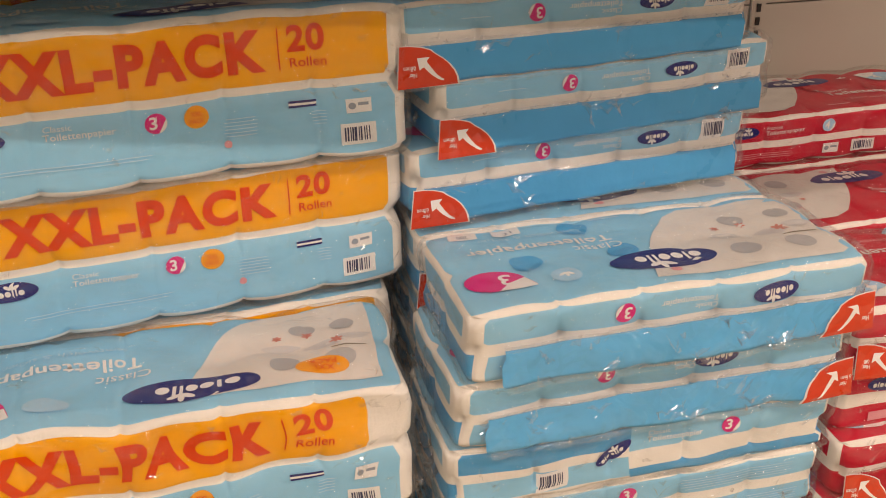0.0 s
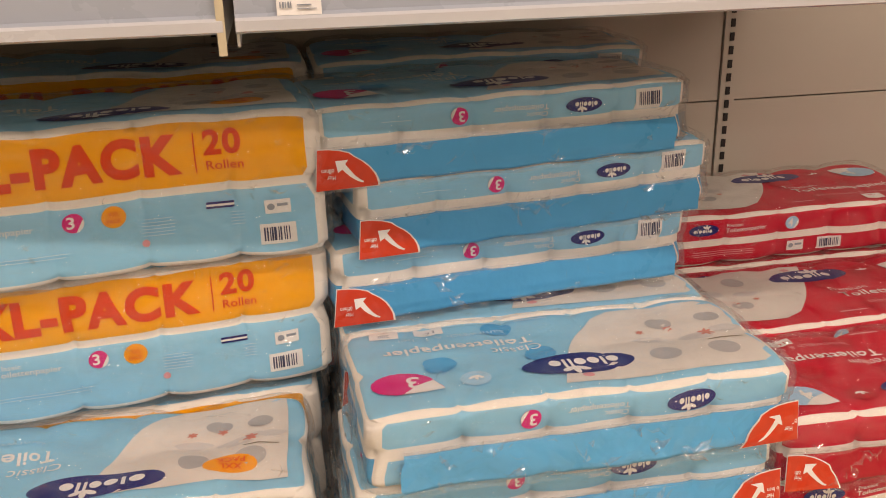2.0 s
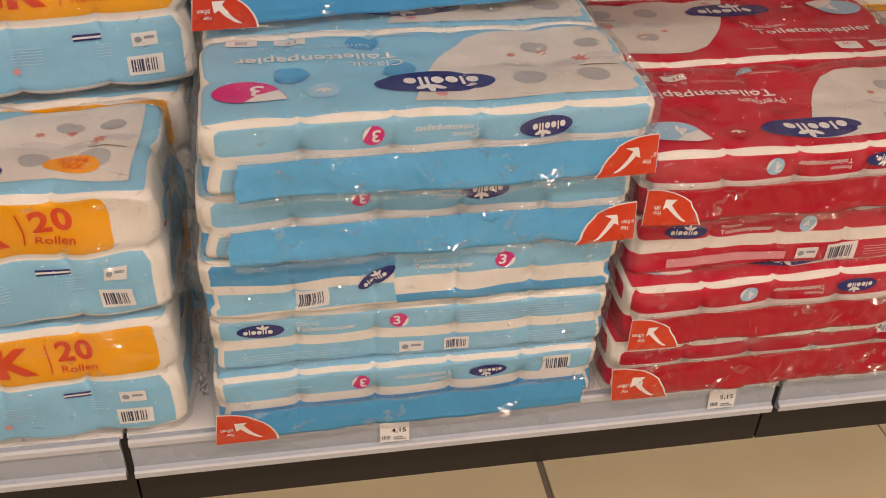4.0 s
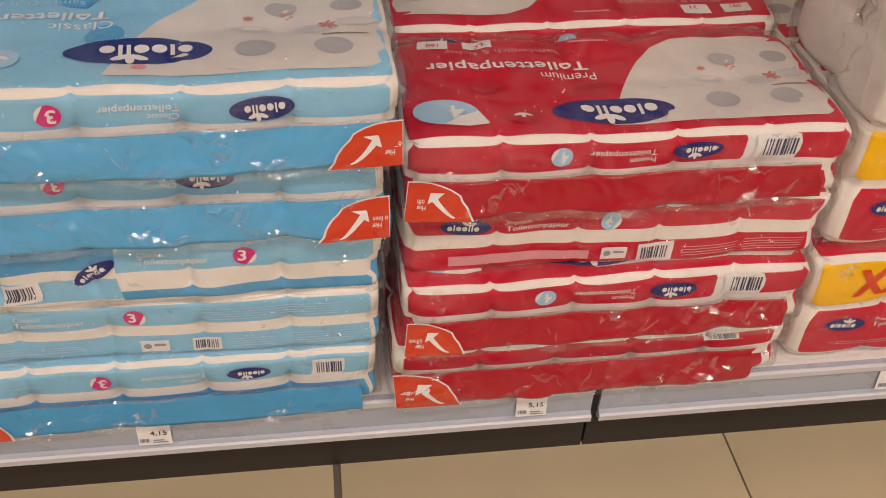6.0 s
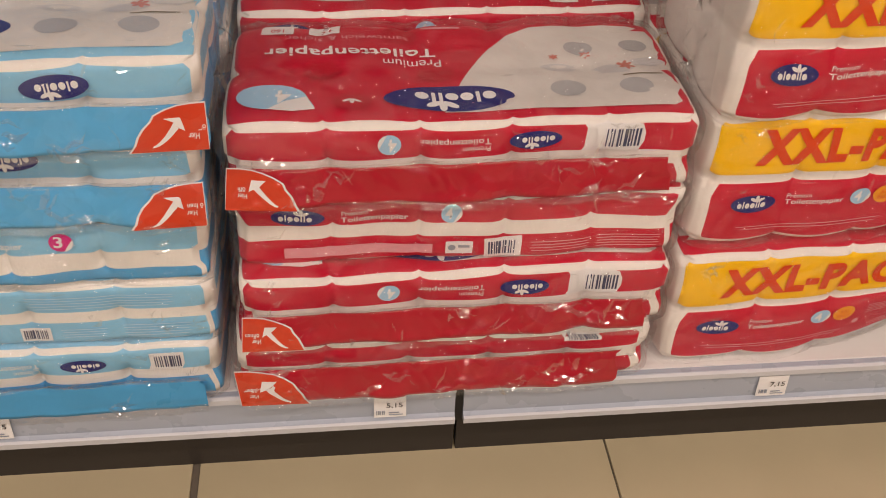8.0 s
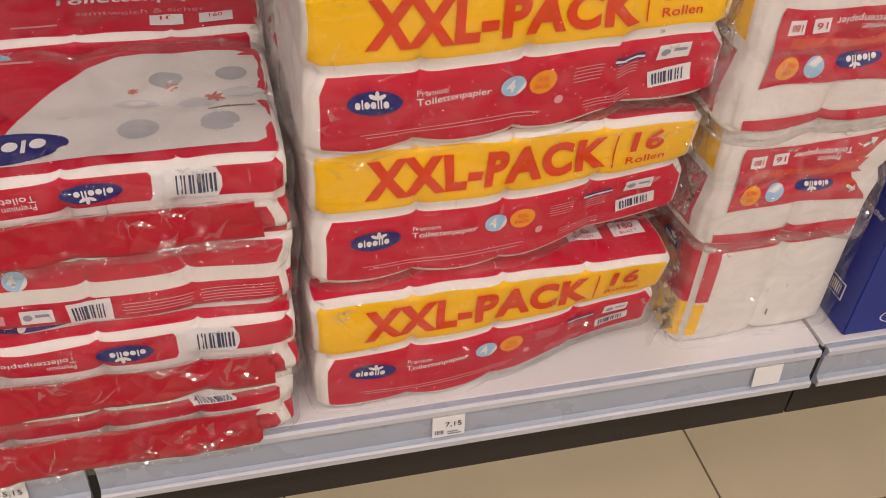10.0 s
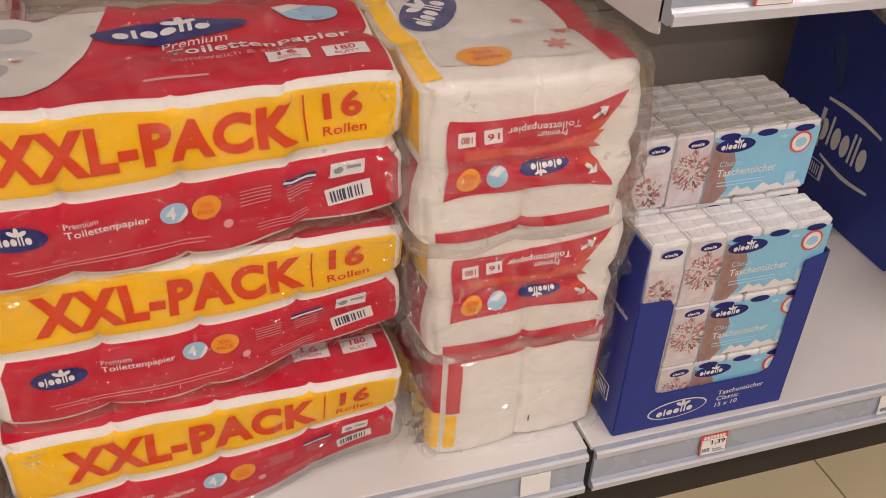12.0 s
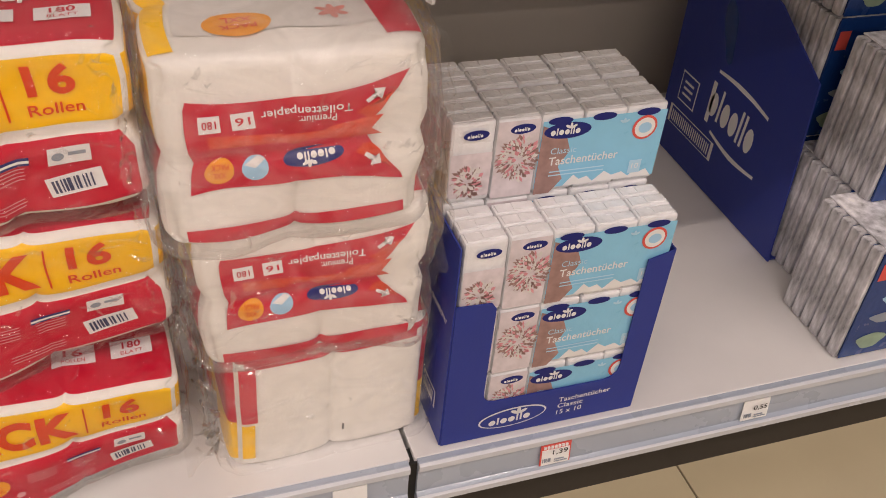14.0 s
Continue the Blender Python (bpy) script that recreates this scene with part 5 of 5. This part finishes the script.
fr = [(0.0, 0.0), (TW, 0.0), (TW, 0.272), (TW - 0.034, 0.262), (TW - 0.034, 0.085)]
fr += [(TW - 0.034 - 0.02 * (1 - math.cos(a)), 0.085 - 0.02 * math.sin(a)) for a in (0.5, 1.0, 1.57)]
fr += [(0.066 - 0.016 * math.sin(a), 0.065 + 0.016 * (1 - math.cos(a))) for a in (0.0, 0.5, 1.0, 1.57)]
fr += [(0.050, 0.225), (0.044, 0.234), (0.0, 0.236)]
fv = [bm.verts.new((x, 0.0, z)) for x, z in fr]
bk = [bm.verts.new((x, -0.002, z)) for x, z in fr]
bm.faces.new(fv[::-1])
bm.faces.new(bk)
for i in range(len(fr)):
    j = (i + 1) % len(fr)
    bm.faces.new((fv[i], fv[j], bk[j], bk[i]))
bmesh.ops.recalc_face_normals(bm, faces=bm.faces)
part("front_wall", bm, CARTON, tray, "navy front with a wide cut-out")


def flat(name, sheet, parent, material, origin, ux, uz, off=0.0):
    """A flat print: sheet points along two directions from an origin."""
    o, a, b = Vector(origin), Vector(ux), Vector(uz)
    me = bpy.data.meshes.new(name)
    me.from_pydata([o + a * x + b * y for x, y in sheet[0]], [], sheet[1])
    return part(name, me, material, parent)


def words(s, w, h, bold=0.0):
    vs, fs, tw, th = glyphs(s, bold)
    return [(x * w / tw, y * h / th) for x, y in vs], fs


XA, ZA, YA = (1, 0, 0), (0, 0, 1), (0, -1, 0)
rim = ring_sheet(ellipse(0.094, 0.034, 32), 2)
flat("logo_rim", rim, tray, INK, (0.095, -0.0026, 0.030), (1, 0, 0.05), ZA)
flat("logo", ring_sheet(ellipse(0.089, 0.030, 32), 2), tray, CARTON, (0.095, -0.0031, 0.030), (1, 0, 0.05), ZA)
flat("logo_shapes", sign_shapes(0.066, 0.010), tray, INK, (0.095, -0.0036, 0.027), (1, 0, 0.05), ZA)
flat("logo_sprig", flower_sheet(0.013), tray, INK, (0.102, -0.0038, 0.036), XA, ZA)
for s, w, z in (("Taschent\u00fccher", 0.074, 0.045), ("Classic", 0.036, 0.033), ("15 x 10", 0.036, 0.021)):
    flat("lettering", words(s, w, 0.0085, 0.01), tray, INK, (0.158 + w / 2, -0.0027, z), (1, 0, 0.03), ZA)
flat("side_label", grid_sheet(0.045, 0.030, 1, 1), tray, INK, (-0.0026, 0.05, 0.055), (0, -1, 0), ZA)
flat("side_label", grid_sheet(0.040, 0.026, 1, 1), tray, CARTON, (-0.0031, 0.05, 0.055), (0, -1, 0), ZA)
flat("side_bars", merge(*[(*grid_sheet(0.002, 0.018, 1, 1), (i * 0.0042 - 0.015, 0)) for i in range(8)]), tray, INK, (-0.0036, 0.05, 0.055), (0, -1, 0), ZA)
flat("lettering", words("Taschent\u00fccher", 0.074, 0.010, 0.01), tray, INK, (-0.0028, 0.052, 0.200), (0, -1, 0), ZA)

PW, PH, PD = 0.0528, 0.1045, 0.0225


def packet_mesh():
    bm = box_bm(0.0006, PW - 0.0006, 0.0006, PD - 0.0006, 0.0, PH - 0.0006, bevel=0.004)
    me = bpy.data.meshes.new("packet")
    bm.to_mesh(me)
    bm.free()
    me.materials.append(WRAP)
    return me


def fold_mesh():
    """The folded end of a packet: two flaps laid over one another and a strip of tape."""
    bm = box_bm(0.004, PW * 0.55, 0.004, PD - 0.004, PH - 0.0012, PH + 0.0004)
    box(bm, PW * 0.45, PW - 0.004, 0.0055, PD - 0.0055, PH - 0.0010, PH + 0.0012)
    me = bpy.data.meshes.new("fold")
    bm.to_mesh(me)
    bm.free()
    me.materials.append(WRAP)
    return me


PACKET, FOLD = packet_mesh(), fold_mesh()


def tissue_bundle(label, seed):
    t = thing("tissue_bundle", label, "tissues", "tissue bundles")
    rnd = random.Random(seed)
    for i in range(5):
        for j in range(3):
            o = part("packet", PACKET, None, t)
            o.location = (i * PW + rnd.uniform(-0.0006, 0.0006), j * PD, rnd.uniform(0, 0.0015))
            o.rotation_euler = (0, 0, rnd.uniform(-0.012, 0.012))
            part("fold", FOLD, None, o)
    y = -0.0012
    flat("flower_print", grid_sheet(PW * 0.92, PH * 0.55, 6, 6), t, LILAC, (PW * 0.5, y, PH * 0.36), XA, ZA)
    flat("flower_print", grid_sheet(PW * 0.94, PH * 0.96, 6, 6), t, LILAC, (PW * 1.5, y, PH * 0.5), XA, ZA)
    for cx_, cz_, size, n_ in ((0.46, 0.27, 0.017, 60), (1.56, 0.50, 0.024, 130)):
        for m_, o_, share in ((FLOWER, 0.0004, 1.0), (PHOTO, 0.0007, 0.6), (PALEPINK, 0.0010, 0.35)):
            petals = []
            for k in range(int(n_ * share)):
                a, rr_ = rnd.uniform(0, 6.283), size * math.sqrt(rnd.random())
                ln, wd = rnd.uniform(0.004, 0.011), rnd.uniform(0.0010, 0.0028)
                bx, bz, ca, sa = 0.85 * rr_ * math.cos(a), rr_ * math.sin(a), math.cos(a + 0.3), math.sin(a + 0.3)
                petals.append(([(bx, bz), (bx + ca * ln * 0.5 - sa * wd, bz + sa * ln * 0.5 + ca * wd), (bx + ca * ln, bz + sa * ln), (bx + ca * ln * 0.5 + sa * wd, bz + sa * ln * 0.5 - ca * wd)], [(0, 1, 2, 3)], (0, 0)))
            tagged(flat("printed_blossom", merge(*petals), t, m_, (PW * cx_, y - o_, PH * cz_), XA, ZA), kind="stuff")
    for cx_, cz_ in ((0.55, 0.86), (1.58, 0.88)):
        flat("logo", ring_sheet(ellipse(0.030, 0.0125, 20), 2), t, NAVY, (PW * cx_, y - 0.0008, PH * cz_), (1, 0, 0.03), ZA)
        flat("logo_shapes", sign_shapes(0.021, 0.0038), t, INK, (PW * cx_, y - 0.0013, PH * (cz_ - 0.01)), (1, 0, 0.03), ZA)
    for cx_ in (2.42, 3.45, 4.5):
        flat("logo", ring_sheet(ellipse(0.030, 0.010, 20), 2), t, NAVY, (PW * cx_, y - 0.0005, PH * 0.925), XA, ZA)
    for cx_, w_ in ((3.1, 0.020), (3.9, 0.026), (4.6, 0.016)):
        flat("white_print", ring_sheet([(-w_, -0.006), (w_, -0.006), (w_ * 0.5, 0.004), (0.0, 0.001), (-w_ * 0.4, 0.008)], 2), t, INK, (PW * cx_, y - 0.0006, PH * 0.13), XA, ZA)
    flat("blue_print", grid_sheet(PW * 2.94, PH * 0.86, 8, 4), t, AQUA, (PW * 3.5, y, PH * 0.5), XA, ZA)
    flat("stone_print", ring_sheet([(-0.02, -0.048), (0.0, -0.048), (0.014, -0.03), (0.006, -0.012), (0.018, 0.008), (0.010, 0.03), (-0.02, 0.044)], 3), t, FLOWER, (PW * 2.04 + 0.02, y - 0.0004, PH * 0.46), XA, ZA)
    for n_, (w, h, x, z, m_) in {"logo": (0.058, 0.021, 2.62, 0.80, NAVY), "logo_shapes": (0.042, 0.007, 2.62, 0.785, INK)}.items():
        flat(n_, ring_sheet(ellipse(w, h, 24), 2) if n_ == "logo" else sign_shapes(w, h), t, m_, (PW * x, y - (0.0008 if n_ == "logo" else 0.0013), PH * z), XA, ZA)
    flat("logo_sprig", flower_sheet(0.008), t, INK, (PW * 2.68, y - 0.0014, PH * 0.83), XA, ZA)
    flat("lettering", words("Taschent\u00fccher", 0.088, 0.011, 0.012), t, INK, (PW * 3.12, y - 0.0009, PH * 0.42), XA, ZA)
    flat("lettering", words("Classic", 0.032, 0.008), t, PALEBLUE, (PW * 2.6, y - 0.0009, PH * 0.55), XA, ZA)
    flat("fine_print", merge(*[(*grid_sheet(0.07, 0.0016, 2, 1), (0, -0.005 * i)) for i in range(2)]), t, PALEBLUE, (PW * 3.0, y - 0.0009, PH * 0.28), XA, ZA)
    flat("badge", ring_sheet(ellipse(0.032, 0.032, 24), 1), t, CARDRED, (PW * 4.48, y - 0.0009, PH * 0.73), XA, ZA)
    flat("badge", ring_sheet(ellipse(0.026, 0.026, 24), 1), t, INK, (PW * 4.48, y - 0.0014, PH * 0.73), XA, ZA)
    flat("badge_mark", ring_sheet(ellipse(0.017, 0.014, 16), 1), t, SKY, (PW * 4.48, y - 0.0018, PH * 0.73), XA, ZA)
    flat("badge_mark", flower_sheet(0.007), t, PALEBLUE, (PW * 3.95, y - 0.0009, PH * 0.82), XA, ZA)
    flat("badge", grid_sheet(0.016, 0.018, 1, 1), t, PALEBLUE, (PW * 4.45, y - 0.0009, PH * 0.22), XA, ZA)
    flat("lettering", words("10", 0.009, 0.007), t, INK, (PW * 4.45, y - 0.0014, PH * 0.23), XA, ZA)
    return t


tb = tissue_bundle("pale blue printed bundle of paper tissue packets", 5)
tb.matrix_world = pose(tx0 + 0.004, ty0 + 0.004, DECKZ + 0.004)
for k in range(1, 3):
    copy_thing(tb, pose(tx0 + 0.004, ty0 + 0.004, DECKZ + 0.004 + k * 0.1065))
for j in range(2):
    for k in range(4):
        copy_thing(tb, pose(tx0 + 0.002 + 0.002 * (k % 2), ty0 + 0.076 + j * 0.0705, DECKZ + 0.004 + k * 0.1065))

# ---- navy display carton with tall tissue bundles ----
cx = 1.685
disp = thing("display_carton", "navy cardboard display side with white sign shapes", "display carton", at=pose(cx, 0, DECKZ + 0.001))
prof = [(0.247, 0.0), (0.632, 0.0), (0.642, 0.375), (0.515, 0.405), (0.400, 0.382), (0.330, 0.345), (0.272, 0.315), (0.262, 0.20)]
part("side_wall", profile_x(prof, 0.0, 0.003), CARTON, disp)
part("tray_floor", box_bm(0.004, 0.29, 0.25, 0.63, 0.0, 0.003), CARTON, disp)
part("back_wall", box_bm(0.0035, 0.29, 0.632, 0.635, 0.0, 0.38), CARTON, disp)


def on_side(name, sheet, y, z, m, k=0.0, turn=0.0):
    ca, sa = math.cos(radians(turn)), math.sin(radians(turn))
    return flat(name, sheet, disp, m, (-0.0006 - k, y, z), (0, -ca, sa), (0, sa, ca))


def bar_curve(w, h, t, hook):
    """A long stroke that tapers, with a hooked end."""
    up = [(-w / 2 + w * i / 10, h * math.sin(math.pi * i / 10) + t * 0.5) for i in range(11)]
    dn = [(x, y - t * (1 - abs(i - 5) / 14)) for i, (x, y) in enumerate(up)]
    vs = up + dn
    fs = [(i, i + 11, i + 12, i + 1) for i in range(10)]
    return vs, fs


on_side("sign_stroke", bar_curve(0.150, 0.007, 0.009, 1), 0.425, 0.212, INK, turn=-3)
on_side("sign_stroke", bar_curve(0.140, -0.007, 0.009, 1), 0.412, 0.104, INK, turn=-3)
tagged(on_side("sign_mark", sign_shapes(0.155, 0.046), 0.424, 0.154, INK, 0.0005, turn=-3), kind="stuff")
on_side("sign_shape", grid_sheet(0.011, 0.078, 1, 3), 0.500, 0.158, INK, 0.0005)
for y, z, w, h in ((0.506, 0.132, 0.150, 0.036), (0.540, 0.196, 0.055, 0.058)):
    for s, m in ((1.0, INK), (0.9, CARTON)):
        on_side("side_label", grid_sheet(w * s, h * s, 1, 1), y + 0.03, z - 0.055, m, 0.0 if s == 1 else 0.0005)
tagged(on_side("barcode", merge(*[(*grid_sheet(0.003, 0.022, 1, 1), (i * 0.0062 - 0.062, 0)) for i in range(21)]), 0.536, 0.077, INK, 0.001), kind="stuff")
on_side("fine_print", merge(*[(*grid_sheet(0.03, 0.005, 1, 1), (0, -0.012 + i * 0.012)) for i in range(3)]), 0.570, 0.141, INK, 0.001)
on_side("printed_shade", ring_sheet(ellipse(0.035, 0.11, 16, 0.2), 2), 0.50, 0.29, DEEP, 0.0, 20)


def tall_bundle():
    """Six tissue packets on edge in blue wrap."""
    t = thing("tissue_bundle", "white-edged tissue packets standing in blue wrap", "tissues", "tall tissue bundles")
    slab = box_bm(0.0, 0.0988, 0.0014, 0.0200, 0.0, 0.198, bevel=0.004)
    me = bpy.data.meshes.new("packet")
    slab.to_mesh(me)
    slab.free()
    me.materials.append(SLAB)
    for j in range(6):
        for i in range(2):
            o = part("packet", me, None, t)
            o.location = (i * 0.1, 0.003 + j * 0.0222, 0.0)
    part("wrap", box_bm(0.007, 0.192, 0.004, 0.134, 0.003, 0.194), DEEP, t)
    part("wrap", box_bm(0.006, 0.206, -0.0005, 0.0022, 0.002, 0.200, bevel=0.001), DEEP, t, "deep blue printed wrap")
    part("wrap", box_bm(0.012, 0.206, 0.002, 0.134, 0.1985, 0.2005), SLAB, t)
    flat("green_print", ring_sheet(ellipse(0.05, 0.03, 16, 0.2), 2), t, GREENP, (0.05, -0.0014, 0.03), XA, ZA)
    flat("grey_print", ring_sheet(ellipse(0.06, 0.02, 16, 0.2), 2), t, GREYINK, (0.06, -0.0014, 0.075), XA, ZA)
    flat("pale_print", ring_sheet(ellipse(0.045, 0.022, 16, 0.2), 2), t, SKY, (0.06, -0.0014, 0.11), XA, ZA)
    flat("red_print", grid_sheet(0.02, 0.03, 1, 1), t, CARDRED, (0.02, -0.0014, 0.165), XA, ZA)
    return t


hb = tall_bundle()
hb.matrix_world = pose(1.652, 0.022, DECKZ + 0.001)
copy_thing(hb, pose(1.700, 0.160, DECKZ + 0.001))
for x in (1.862, 2.075):
    for y in (0.022, 0.160):
        copy_thing(hb, pose(x, y, DECKZ + 0.001))
for x in (1.705, 1.915, 2.125):
    copy_thing(hb, pose(x, 0.125, DECKZ + 0.2025))
    for y in (0.300, 0.440):
        for k in range(3):
            copy_thing(hb, pose(x, y, DECKZ + 0.004 + k * 0.201))

# ---- floor tiles ----
TP = 0.6015
tiles = {}
for i in range(-7, 8):
    for j in range(-4, 1):
        x0, x1 = -0.373 + i * TP + 0.0015, -0.373 + (i + 1) * TP - 0.0015
        if i == 0:
            x0 += 0.004
        if i == -1:
            x1 -= 0.004
        key = (i == 0) - (i == -1)
        if key not in tiles:
            bm = box_bm(x0 - (x0 + x1) / 2, x1 - (x0 + x1) / 2, -TP / 2 + 0.0015, TP / 2 - 0.0015, -0.008, 0.0, bevel=0.0012)
            me = bpy.data.meshes.new("tile")
            bm.to_mesh(me)
            bm.free()
            me.materials.append(TILE)
            tiles[key] = me
        o = part("tile", tiles[key], None, room)
        o.location = ((x0 + x1) / 2, -0.151 + (j + 0.5) * TP, 0.0)
